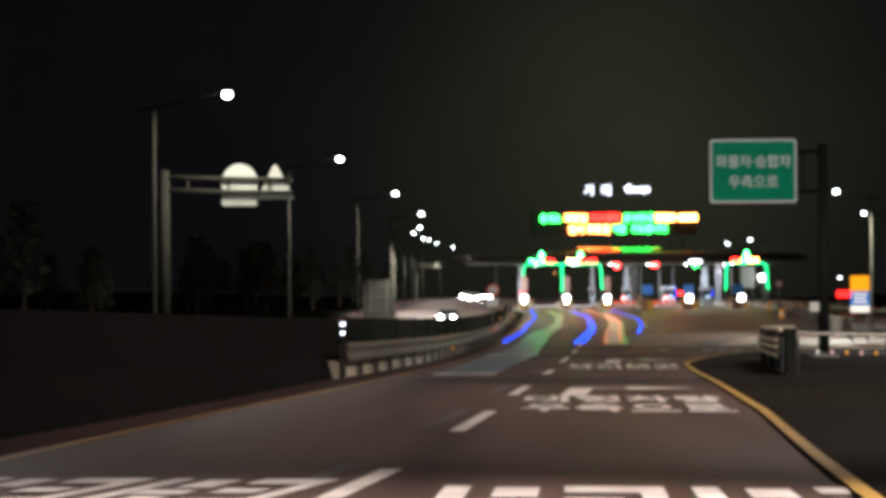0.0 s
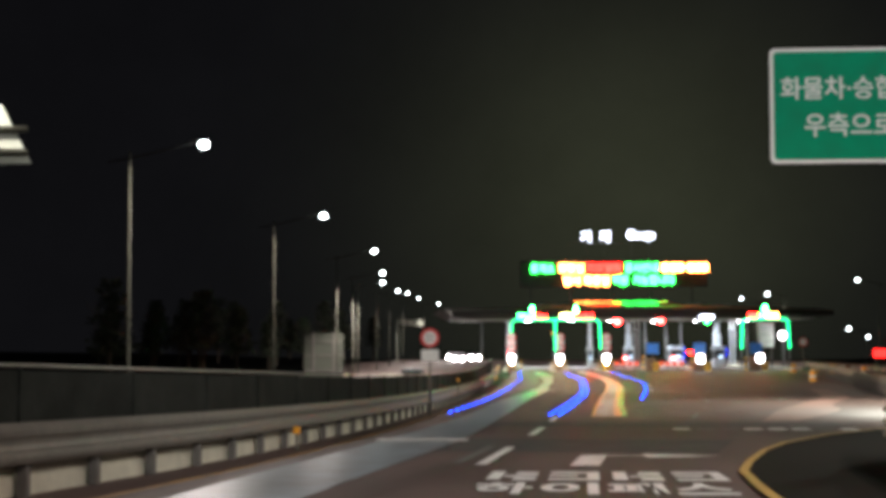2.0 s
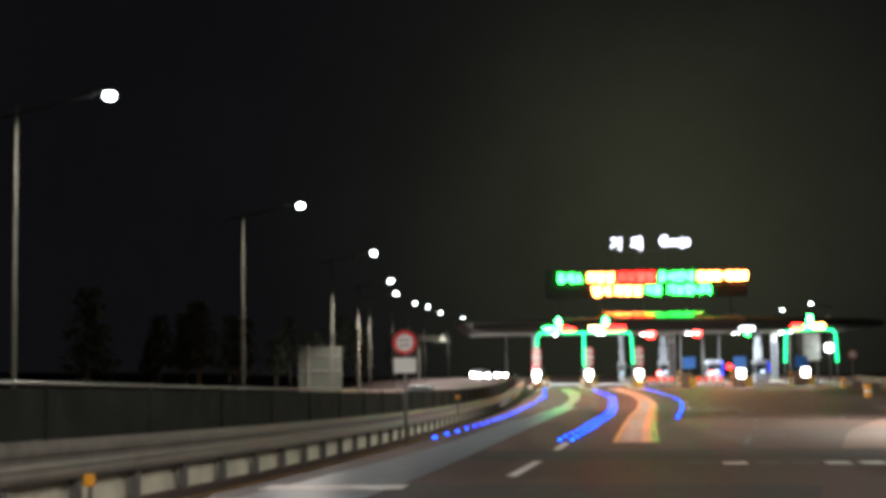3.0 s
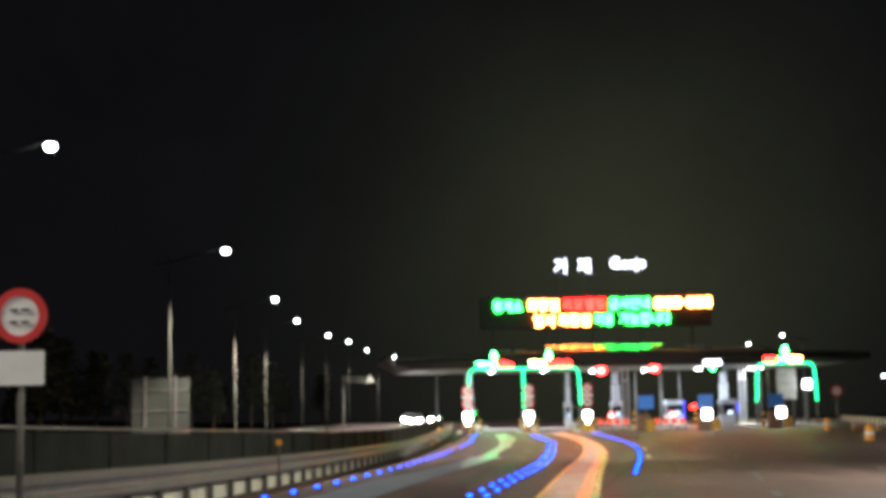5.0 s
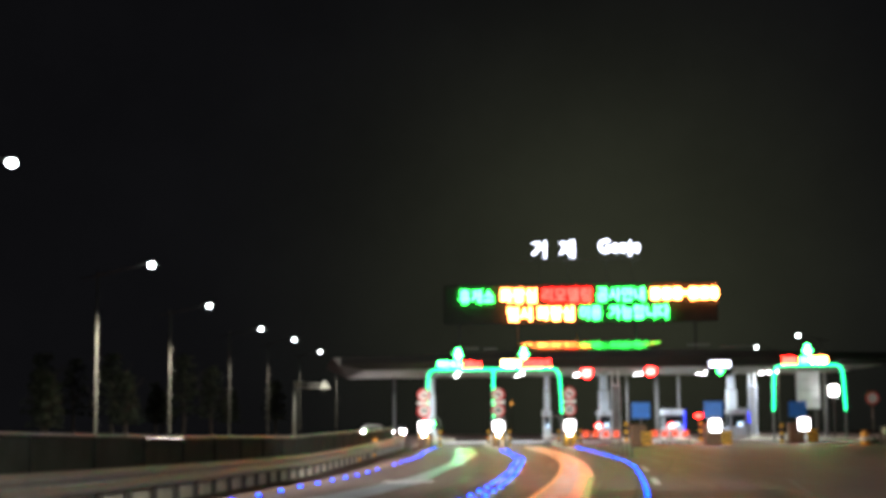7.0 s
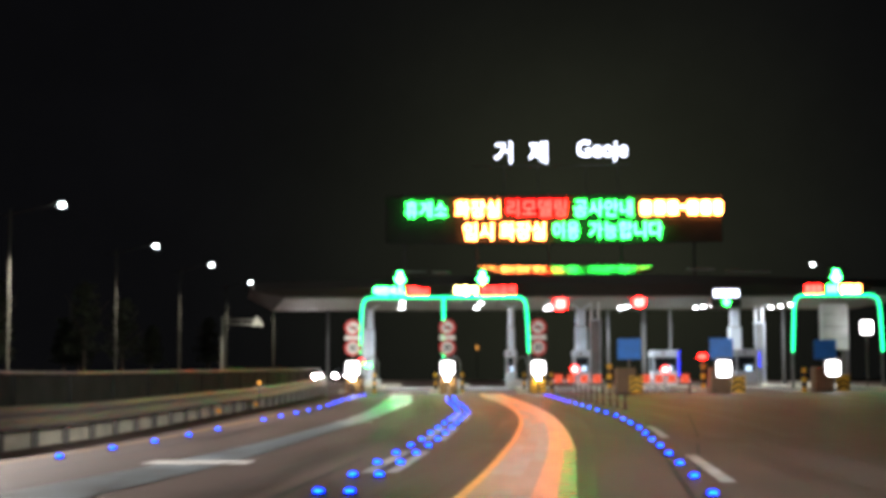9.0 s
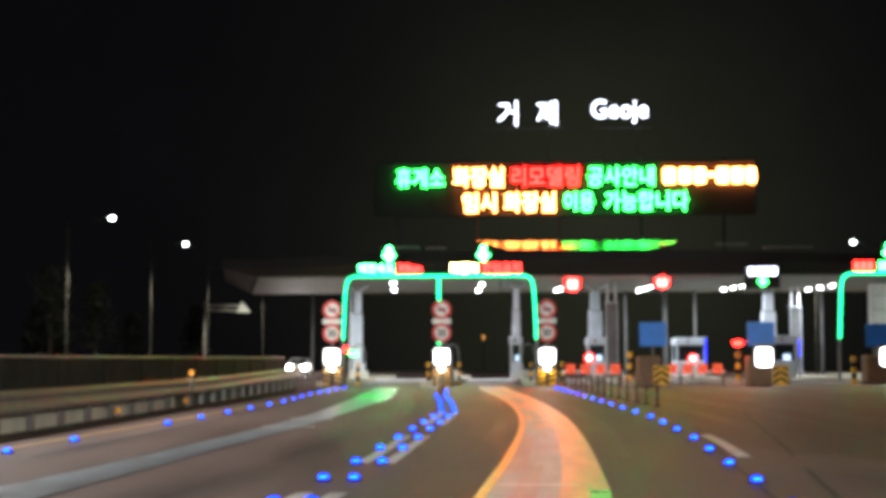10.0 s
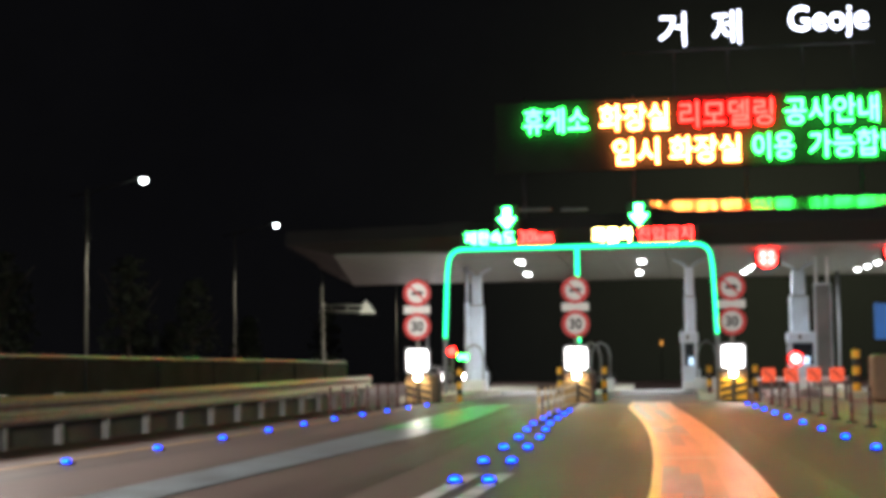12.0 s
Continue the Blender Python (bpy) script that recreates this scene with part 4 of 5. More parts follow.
limit = pole_sign("weight_limit_sign", -5.25, -124.6, (3.84,), 0.33, "round red-rimmed limit sign with a white plate below", (3.2, 0.62, 0.42))
for sx in (-0.07, 0.07):
    bm = B()
    box(bm, sx, -0.03, 3.84 - gz(-124.6) + 0.07, 0.1, 0.012, 0.035, 0.004)
    part("sign_bar", bm, M_INK, limit, "dark unreadable marking")
    bm = B()
    box(bm, sx, -0.03, 3.84 - gz(-124.6) - 0.08, 0.1, 0.012, 0.035, 0.004)
    part("sign_bar", bm, M_INK, limit, "dark unreadable marking")
pole_sign("round_sign", 27.6, -8.2, (3.26,), 0.48, "round red-rimmed sign beside the outer lane")

# plain back of a large board across the median
bb = thing("sign_board", (-17.2, -70.2, gz(-70)), "large pale ribbed back of a roadside sign board", "sign board")
bm = B()
box(bm, 0, 0, 2.35, 2.86, 0.08, 3.45, 0.02)
part("panel", bm, M_BOARD, bb)
for sx in (-0.75, 0.75):
    bm = B()
    box(bm, sx, -0.1, 2.1, 0.12, 0.12, 4.2, 0.01)
    part("upright", bm, M_POST, bb)
for h in (1.4, 2.5, 3.5):
    bm = B()
    box(bm, 0, -0.07, h, 2.86, 0.06, 0.07, 0.01)
    part("rib", bm, M_POST, bb)

# banded notice board beside the merging road
nb = thing("notice_board", (14.1, -122, gz(-122)), "upright notice board banded orange, blue and white", "notice board")
# the faces are no lamps: their glow stands in for returned headlight
for z0, hh, m, lab in ((3.12, 0.8, E_ADO, "orange band with an added glow"), (2.32, 0.76, E_ADB, "blue band with an added glow"), (1.76, 0.34, E_ADW, "white band with an added glow")):
    bm = B()
    box(bm, 0, 0, z0, 0.98, 0.1, hh, 0.02)
    band_ob = part("band", bm, m, nb, lab)
    if m is E_ADB:
        for k in range(3):
            bm = B()
            box(bm, 0, -0.055, z0 + 0.22 - 0.2 * k, 0.72 - 0.12 * (k % 2), 0.012, 0.08, 0.004)
            part("notice_bar", bm, E_ADW, band_ob, "pale line of small writing")
for sx in (-0.4, 0.4):
    bm = B()
    box(bm, sx, 0.1, 1.7, 0.08, 0.08, 3.4, 0.01)
    part("upright", bm, M_POST, nb)
rb = thing("red_message_board", (32.0, -28.5, 0.0), "wide lit red message board on two posts", "message board")
for sx in (-0.8, 0.8):
    bm = B()
    box(bm, sx, 0.05, 1.3, 0.1, 0.1, 2.6, 0.01)
    part("upright", bm, M_POST, rb)
bm = B()
box(bm, 0, -0.06, 2.2, 2.3, 0.1, 0.95, 0.05)
part("case", bm, M_BLACK, rb)
bm = B()
box(bm, 0, -0.14, 2.2, 2.1, 0.06, 0.75, 0.03)
part("screen", bm, E_TAIL, rb, "glowing red screen")


# ---- toll gate: islands ----
def island(x, y0, y1, w=1.9):
    t = thing("toll_island", (x, 0, 0), "raised concrete island between the toll lanes", "island", "toll islands")
    bm = B()
    out = [(-w / 2, y0 + 1.0), (-w / 4, y0 + 0.25), (0, y0), (w / 4, y0 + 0.25), (w / 2, y0 + 1.0), (w / 2, y1), (-w / 2, y1)]
    lo = [bm.verts.new((px, py, 0.0)) for px, py in out]
    hi = [bm.verts.new((px * 0.96, py, 0.25)) for px, py in out]
    bm.faces.new(hi)
    for i in range(len(out)):
        bm.faces.new((lo[i], lo[(i + 1) % len(out)], hi[(i + 1) % len(out)], hi[i]))
    part("kerb", bm, M_WALLP, t)
    return t


ISLES = (-5.15, 0.25, 5.55, 10.6, 15.9, 22.9, 27.6)
for x in ISLES:
    island(x, -6.5 if x != 22.9 else -2.0, 26)


def stripes(parent, x, y, z0, w, h, way, name="chevron_board", paint=M_HAZY):
    """A yellow board with slanted black bars. way: 1, -1, or 0 for a peak."""
    bm = B()
    slab(bm, round_rect(w, h, 0.03, x, z0 + h / 2), y, y + 0.03)
    board = part(name, bm, paint, parent, "black and yellow chevron board")
    k = 3
    for i in range(k):
        for s in ((way,) if way else (-1, 1)):
            half = w / 2 if not way else w
            xa = x - w / 2 if way else (x - w / 2 if s > 0 else x)
            zz = z0 + h * (i + 0.05) / k
            th, rise = h / k * 0.5, min(h * 0.3, half * 0.6)
            ends = (0.0, rise) if s > 0 else (rise, 0.0)
            q = [(xa + 0.02, zz + ends[0]), (xa + half - 0.02, zz + ends[1]), (xa + half - 0.02, zz + ends[1] + th), (xa + 0.02, zz + ends[0] + th)]
            q = [(px, min(pz, z0 + h - 0.01)) for px, pz in q]
            bm = B()
            slab(bm, q, y - 0.008, y + 0.004)
            part("stripe", bm, M_BLACK, board)
    return board


def gate_sign(x, y, way):
    """Head of a lane island: two round signs, a plate, a glowing white panel and a chevron cushion."""
    t = thing("island_sign_post", (x, y, 0), "post with two round red-rimmed signs above a bright lit panel", "road sign", "sign posts on the island heads")
    bm = B()
    tube(bm, [(0, 0.1, 0), (0, 0.1, 4.35)], 0.07, 10)
    part("pole", bm, M_STEEL, t, smooth=True)
    for z in (3.84, 2.68):
        bm = B()
        slab(bm, ring(40, 0.46, 0, z), -0.02, 0.02)
        disc = part("sign_disc", bm, M_SIGNW, t, "white disc")
        bm = B()
        annulus(bm, 0.345, 0.475, -0.045, 0.025, 0, z, 40)
        part("red_rim", bm, M_SIGNR, disc, "red rim")
        if z > 3:
            bm = B()
            slab(bm, [(-0.22, 3.84), (-0.15, 3.76), (0.2, 3.78), (0.24, 3.86), (0.1, 3.92), (-0.1, 3.9)], -0.03, -0.018)
            part("pictogram", bm, M_INK, disc, "dark vehicle pictogram")
            bm = B()
            slab(bm, [(-0.27, 4.05), (-0.22, 4.10), (0.27, 3.63), (0.22, 3.58)], -0.038, -0.03)
            part("slash", bm, M_SIGNR, disc, "red slash")
        else:
            word("lettering", "30", M_INK, disc, 0, z, 0.36, -0.03, 0.42, 0.03, 0.01, "black number")
    bm = B()
    slab(bm, round_rect(0.92, 0.27, 0.03, 0, 3.26), -0.03, 0.0)
    part("plate", bm, M_SIGNW, t, "pale plate between the signs")
    bm = B()
    slab(bm, round_rect(0.90, 0.92, 0.14, 0, 1.5), -0.06, 0.06)
    part("panel_case", bm, M_GATEG, t, "grey case of the lit panel")
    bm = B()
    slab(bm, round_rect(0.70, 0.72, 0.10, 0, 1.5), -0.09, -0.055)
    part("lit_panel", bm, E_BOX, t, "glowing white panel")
    bm = B()
    slab(bm, ring(18, 0.11, 0, 0.94), -0.12, -0.05)
    part("warning_lamp", bm, E_WARM, t, "lit round warning lamp")
    # crash cushion behind and under the post
    c = thing("crash_cushion", (x, y, 0), "brown crash cushion with a black and yellow chevron face", "crash cushion", "crash cushions on the island heads")
    bm = B()
    box(bm, 0, 0.75, 0.5, 0.95, 1.2, 0.98, 0.10)
    part("cushion_body", bm, M_BROWN, c)
    bm = B()
    box(bm, 0, 1.5, 0.55, 1.1, 0.35, 1.08, 0.05)
    part("back_frame", bm, M_POST, c)
    stripes(c, 0, 0.10, 0.06, 0.9, 0.72, way, "chevron_board", M_HAZY if way > 0 else M_TAN)
    return t


gate_sign(-5.02, -7.67, -1)
gate_sign(0.47, -7.67, 0)
gate_sign(5.71, -7.67, 1)


def hazard_bollard(x, y, h=1.5, z0=0.0, r=0.14):
    t = thing("hazard_bollard", (x, y, z0), "short bollard banded black and yellow", "bollard", "hazard bollards at the islands")
    for i in range(5):
        bm = B()
        tube(bm, [(0, 0, h * i / 5), (0, 0, h * (i + 1) / 5)], r, 14)
        part("band", bm, M_BLACK if i % 2 else M_HAZY, t)
    return t


for x in (-4.0, -0.35, 1.25, 4.95, 6.55):
    hazard_bollard(x, -4.8, 1.2, 0.0, 0.09)
for x, y in ((10.05, -4.4), (15.6, -4.6), (22.0, -2.4)):
    hazard_bollard(x, y, 1.45, 0.25 if x < 20 else 0.0)


def lane_head(x, y, blue_dx, lit, chev_dx):
    """Brown island head with a blue board and a chevron."""
    t = thing("island_bumper", (x, y, 0), "brown island bumper with a plain blue board above", "bumper", "brown island bumpers")
    bm = B()
    box(bm, 0, 0.7, 0.75, 1.15, 1.3, 1.5, 0.12)
    part("head_body", bm, M_BROWN, t)
    bm = B()
    tube(bm, [(blue_dx, 0.5, 0.9), (blue_dx, 0.5, 3.1)], 0.06, 8)
    part("pole", bm, M_POST, t)
    bm = B()
    slab(bm, round_rect(1.3, 1.15, 0.04, blue_dx, 2.55), 0.36, 0.42)
    part("board", bm, M_SIGNB, t, "plain blue board")
    stripes(t, chev_dx, -0.05, 0.08, 0.78, 0.95, 0)
    if lit:
        bm = B()
        slab(bm, round_rect(1.0, 1.1, 0.16, lit, 1.5), -0.1, 0.0)
        part("panel_case", bm, M_GATEG, t, "grey case of the lit panel")
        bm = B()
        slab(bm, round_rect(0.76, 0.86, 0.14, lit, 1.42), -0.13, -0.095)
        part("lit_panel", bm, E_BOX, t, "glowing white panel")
    return t


lane_head(10.6, -9.6, 0.2, 0.0, 0.55)
lane_head(15.9, -9.6, 0.1, 0.15, 0.95)
lane_head(22.9, -3.9, 0.15, 0.5, 1.1)


# ---- toll gate: lit lane arches ----
def lane_arch(name, xs, z, label):
    t = thing(name, (0, 0, 0), label, "lane arch")
    r = 0.55
    x0, x1 = xs[0], xs[-1]
    path = [(x0 - 0.16, 0, 2.45), (x0 - 0.05, 0, z - r - 0.4)] + [(x0 + r - r * math.cos(radians(a)), 0, z - r + r * math.sin(radians(a))) for a in (0, 22, 45, 68, 90)]
    path += [(x1 - r + r * math.sin(radians(a)), 0, z - r + r * math.cos(radians(a))) for a in (0, 22, 45, 68, 90)] + [(x1 + 0.05, 0, z - r - 0.4), (x1 + 0.16, 0, 2.45)]
    bm = B()
    tube(bm, path, 0.06, 10)
    part("light_tube", bm, E_TEAL, t, "glowing green tube")
    bm = B()
    tube(bm, [(px, 0.16, pz) for px, _, pz in path], 0.1, 10)
    part("frame", bm, M_GATEG, t)
    for x in xs[1:-1]:
        bm = B()
        tube(bm, [(x, 0, z - 0.05), (x, 0, 2.2)], 0.07, 10)
        part("light_tube", bm, E_TEAL, t, "glowing green tube")
        bm = B()
        tube(bm, [(x, 0.17, z), (x, 0.17, 0.2)], 0.1, 10)
        part("leg", bm, M_GATEG, t)
    for x in (x0 - 0.17, x1 + 0.17):
        bm = B()
        tube(bm, [(x, 0.12, 2.6), (x, 0.12, 0.2)], 0.09, 10)
        part("leg", bm, M_GATEG, t)
    return t


def arrow_lamp(parent, x, z):
    bm = B()
    slab(bm, [(x, z - 0.42), (x + 0.36, z), (x + 0.14, z), (x + 0.14, z + 0.4), (x - 0.14, z + 0.4), (x - 0.14, z), (x - 0.36, z)], -0.12, -0.06)
    part("arrow_lamp", bm, E_GREENB, parent, "glowing green down arrow")
    bm = B()
    box(bm, x, 0.0, z, 0.95, 0.1, 1.05, 0.04)
    part("arrow_case", bm, M_BLACK, parent)


double = lane_arch("lane_arch", (-5.13, 0.0, 5.2), 5.95, "green-lit double arch over two toll lanes with message boards")
single = lane_arch("lane_arch", (22.0, 27.25), 5.98, "green-lit single arch over the outer toll lane")
for parent, x in ((double, -2.75), (double, 2.45), (single, 24.6)):
    arrow_lamp(parent, x, 7.15)
for parent, x0, x1 in ((double, -4.65, -0.75), (double, 0.55, 4.75), (single, 22.6, 26.7)):
    bm = B()
    box(bm, (x0 + x1) / 2, 0.08, 6.38, x1 - x0, 0.14, 0.66, 0.03)
    part("message_case", bm, M_BLACK, parent)
word("lettering", "제한속도", E_GREENB, double, -3.45, 6.38, 0.5, -0.02, 2.0, 0.0, 0.02, "green lit lettering")
word("lettering", "30km", E_REDB, double, -1.62, 6.38, 0.46, -0.02, 1.3, 0.0, 0.02, "red lit lettering")
word("lettering", "화물차", E_YELLOW, double, 1.42, 6.38, 0.54, -0.02, 1.55, 0.0, 0.02, "yellow lit lettering")
word("lettering", "진입금지", E_REDB, double, 3.45, 6.38, 0.54, -0.02, 2.1, 0.0, 0.02, "red lit lettering")
for x0, w, m in ((23.2, 1.1, E_RED), (24.35, 0.7, E_GREEN), (25.5, 1.3, E_ORANGE)):
    bm = B()
    for k in range(3):
        box(bm, x0 + w * (k - 1) / 3, -0.03, 6.38, w / 3 * 0.8, 0.03, 0.48, 0.02)
    part("message_bar", bm, m, single, "lit message too far to read")


# ---- toll gate: canopy ----
X0, X1, Y0, Y1 = -12.4, 33.0, 2.0, 23.9
bm = B()
prof = [(X0, 7.05), (-8, 7.15), (-3, 7.3), (1.2, 7.45), (14.5, 7.45), (20, 7.3), (27, 7.1), (X1, 6.95)]
rows = []
for x, zt in prof:
    inset = 1.9 if x in (X0, X1) else 0.0
    s = 1 if x == X0 else (-1 if x == X1 else 0)
    out = -4.0 if x == X0 else 0.0
    rows.append([bm.verts.new(p) for p in ((x + s * inset, Y0 + 0.6, 6.1), (x, Y0, zt - 0.55), (x, Y0 + 0.2, zt), (x + out / 2, (Y0 + Y1) / 2, zt + 0.5), (x + out, Y1, zt), (x + s * inset + out, Y1 - 0.3, 6.1))])
for a, b in zip(rows, rows[1:]):
    for k in range(5):
        bm.faces.new((a[k], a[k + 1], b[k + 1], b[k]))
bm.faces.new(rows[0])
bm.faces.new(list(reversed(rows[-1])))
roof = thing("toll_canopy", (0, 0, 0), "wide dark canopy roof over the toll lanes with a pale soffit", "canopy")
part("roof", bm, M_CANOPY, roof)
nx, ny = 18, 5
w, d = (X1 - X0 - 3.9) / nx, (Y1 - Y0 - 1.0) / ny
bm = B()
box(bm, 0, 0, 0, w - 0.03, d - 0.03, 0.08, 0.01)
panel0 = part("soffit_panel", bm, M_SOFFIT, roof, at=(X0 + 1.95 + w / 2, Y0 + 0.65 + d / 2, 6.05))
for i in range(nx):
    for j in range(ny):
        if i or j:
            share("soffit_panel", panel0, roof, (X0 + 1.95 + w * (i + 0.5), Y0 + 0.65 + d * (j + 0.5), 6.05))
bm = B()
q = [bm.verts.new((px, py, pz)) for pz in (6.01, 6.09) for px, py in ((X0 + 1.93, Y0 + 0.75), (X0 + 1.93, Y1 - 0.35), (X0 - 1.95, Y1 - 0.35))]
for f in ((0, 1, 2), (5, 4, 3), (0, 3, 4, 1), (1, 4, 5, 2), (2, 5, 3, 0)):
    bm.faces.new([q[k] for k in f])
part("soffit_panel", bm, M_SOFFIT, roof)
# sloped glossy apron under the name board
bm = B()
a = [(2.0, 5.7, 8.28), (13.8, 5.7, 8.24), (12.0, 4.4, 7.66), (4.0, 4.4, 7.70)]
v = [bm.verts.new(p) for p in a] + [bm.verts.new((p[0], p[1] + 0.25, p[2] - 0.2)) for p in a]
for f in ((0, 1, 2, 3), (7, 6, 5, 4), (0, 4, 5, 1), (1, 5, 6, 2), (2, 6, 7, 3), (3, 7, 4, 0)):
    bm.faces.new([v[i] for i in f])
part("apron", bm, M_FASCIA, roof, "glossy sloped metal apron")
for x0, x1, z in ((-3.0, -1.2, 7.72), (-0.8, 0.3, 7.68), (15.6, 17.4, 7.8), (18.2, 21.0, 7.62)):
    bm = B()
    box(bm, (x0 + x1) / 2, Y0 + 0.5, z, x1 - x0, 0.3, 0.1, 0.02)
    part("trim", bm, M_GATEG, roof, "thin grey trim catching the light")

# name board and message board on the roof
nb2 = thing("name_board", (0, 8.46, 0), "roof board with lit place name and coloured message lines", "sign board")
bm = B()
box(bm, 7.3, 0.31, 11.72, 23.2, 0.2, 3.3, 0.05)
part("message_panel", bm, M_PANEL, nb2, "black message panel")
for x in (-3.0, 2.0, 7.0, 12.0, 17.0):
    bm = B()
    box(bm, x, 0.55, 10.65, 0.16, 0.2, 5.9, 0.02)
    part("upright", bm, M_BLACK, nb2)
bm = B()
box(bm, 7.2, 0.62, 15.5, 11.0, 0.05, 0.05, 0.01)
part("letter_rail", bm, M_BLACK, nb2)
for x in (3.9, 6.3, 9.6, 11.8):
    bm = B()
    box(bm, x, 0.62, 14.5, 0.05, 0.05, 2.1, 0.01)
    part("letter_post", bm, M_BLACK, nb2)
word("lettering", "거", E_WHITE, nb2, 3.88, 16.35, 1.5, 0.0, 1.15, -0.012, 0.12, "white lit lettering")
word("lettering", "제", E_WHITE, nb2, 6.28, 16.35, 1.5, 0.0, 1.2, -0.012, 0.12, "white lit lettering")
word("lettering", "Geoje", E_WHITE, nb2, 10.72, 16.4, 1.42, 0.0, 3.4, -0.010, 0.12, "white lit lettering")
for text, m, px0, px1, z in (("휴게소", E_GREEN, 705, 788, 12.42), ("화장실", E_ORANGE, 800, 887, 12.45), ("리모델링", E_RED, 898, 1013, 12.47), ("공사안내", E_GREEN, 1024, 1137, 12.45),
                             ("임시", E_ORANGE, 816, 874, 10.88), ("화장실", E_ORANGE, 885, 973, 10.9), ("이용", E_GREEN, 985, 1037, 10.92), ("가능합니다", E_GREEN, 1052, 1193, 10.94)):
    xa, xb = [3.88 + (p - 893) / 27.35 for p in (px0, px1)]
    word("lettering", text, m, nb2, (xa + xb) / 2, z, 1.18, 0.06, xb - xa - 0.12, 0.0, 0.06, "lit message lettering")
for k, (px0, px1) in enumerate(((1150, 1172), (1176, 1198), (1201, 1222), (1238, 1260), (1263, 1284), (1287, 1305))):
    xa, xb = [3.88 + (p - 893) / 27.35 for p in (px0, px1)]
    bm = B()
    slab(bm, round_rect(xb - xa - 0.12, 0.92, 0.12, (xa + xb) / 2, 12.45), 0.03, 0.09)
    part("message_bar", bm, E_ORANGE, nb2, "lit orange figures past reading")
bm = B()
xa, xb = [3.88 + (p - 893) / 27.35 for p in (1224, 1237)]
slab(bm, round_rect(xb - xa, 0.2, 0.05, (xa + xb) / 2, 12.5), 0.03, 0.09)
part("message_bar", bm, E_ORANGE, nb2, "lit orange dash")


# ---- toll gate: columns, booths, ceiling lights ----
def gate_column(x, y, w=0.5, step=4.2):
    """Stepped mast that carries the lane reader, with a forked bracket under the canopy."""
    t = thing("gate_column", (x, y, 0.2), "white tapered gate column with a stepped foot", "column", "gate columns")
    for z0, z1, wide in ((0.0, 0.9, w + 0.3), (0.9, step, w), (step, 5.4, w * 0.6 + 0.1)):
        bm = B()
        box(bm, 0, 0, (z0 + z1) / 2, wide, wide, z1 - z0, 0.04)
        part("column_stage", bm, M_BOOTH, t)
    bm = B()
    box(bm, 0, 0, step, w + 0.06, w + 0.06, 0.06, 0.015)
    part("collar", bm, M_GATEG, t)
    for s in (-1, 1):
        bm = B()
        tube(bm, [(0, 0, 5.3), (s * 0.25, 0, 5.55), (s * 0.7, 0, 5.78)], [0.09, 0.07, 0.05], 8)
        part("bracket", bm, M_BOOTH, t, smooth=True)
    return t


gate_column(-5.62, 11.6, 0.58, 4.0)
gate_column(4.35, 8.6, 0.46, 4.1)
gate_column(9.36, 12.6, 0.82, 4.2)
gate_column(20.7, 15.4, 0.82, 4.2)
for x, y in ((10.15, 9.4), (23.0, 18.4)):
    t = thing("roof_column", (x, y, 0.2), "thick grey roof column with two slim posts above", "column", "roof columns")
    bm = B()
    box(bm, 0, 0, 2.27, 0.62, 0.62, 4.54, 0.05)
    part("shaft", bm, M_GATEG, t)
    bm = B()
    box(bm, 0, 0, 4.57, 0.74, 0.74, 0.09, 0.02)
    part("cap", bm, M_BOOTH, t)
    for sx in (-0.33, 0.33):
        bm = B()
        box(bm, sx, -0.2, 2.25, 0.09, 0.09, 4.5, 0.015)
        part("corner_strip", bm, M_BOOTH, t, "pale corner strip")
        bm = B()
        box(bm, sx * 0.75, 0, 5.22, 0.13, 0.13, 1.22, 0.015)
        part("upper_post", bm, M_GATEW, t)
    bm = B()
    box(bm, 0, 0, 0.15, 1.0, 1.0, 0.3, 0.04)
    part("foot", bm, M_CONC, t)
for x, y, r in ((11.9, 20.6, 0.09), (16.56, 20.0, 0.08), (14.7, 21.5, 0.16), (25.2, 20.5, 0.1), (29.9, 20.0, 0.14), (-9.6, 20.5, 0.09)):
    t = thing("rear_post", (x, y, 0.0), "slim grey post under the rear of the canopy", "post", "rear canopy posts")
    bm = B()
    tube(bm, [(0, 0, 0), (0, 0, 6.0)], r, 12)
    part("shaft", bm, M_GATEG, t, smooth=True)
    bm = B()
    box(bm, 0, 0, 0.1, r * 4, r * 4, 0.2, 0.02)
    part("foot", bm, M_CONC, t)
t = thing("lane_pole", (-5.95, 10.6, 0.2), "slim white stepped pole beside the first lane", "pole")
for z0, z1, r in ((0, 4.1, 0.13), (4.1, 5.8, 0.075)):
    bm = B()
    tube(bm, [(0, 0, z0), (0, 0, z1)], r, 12)
    part("stage", bm, M_BOOTH, t, smooth=True)


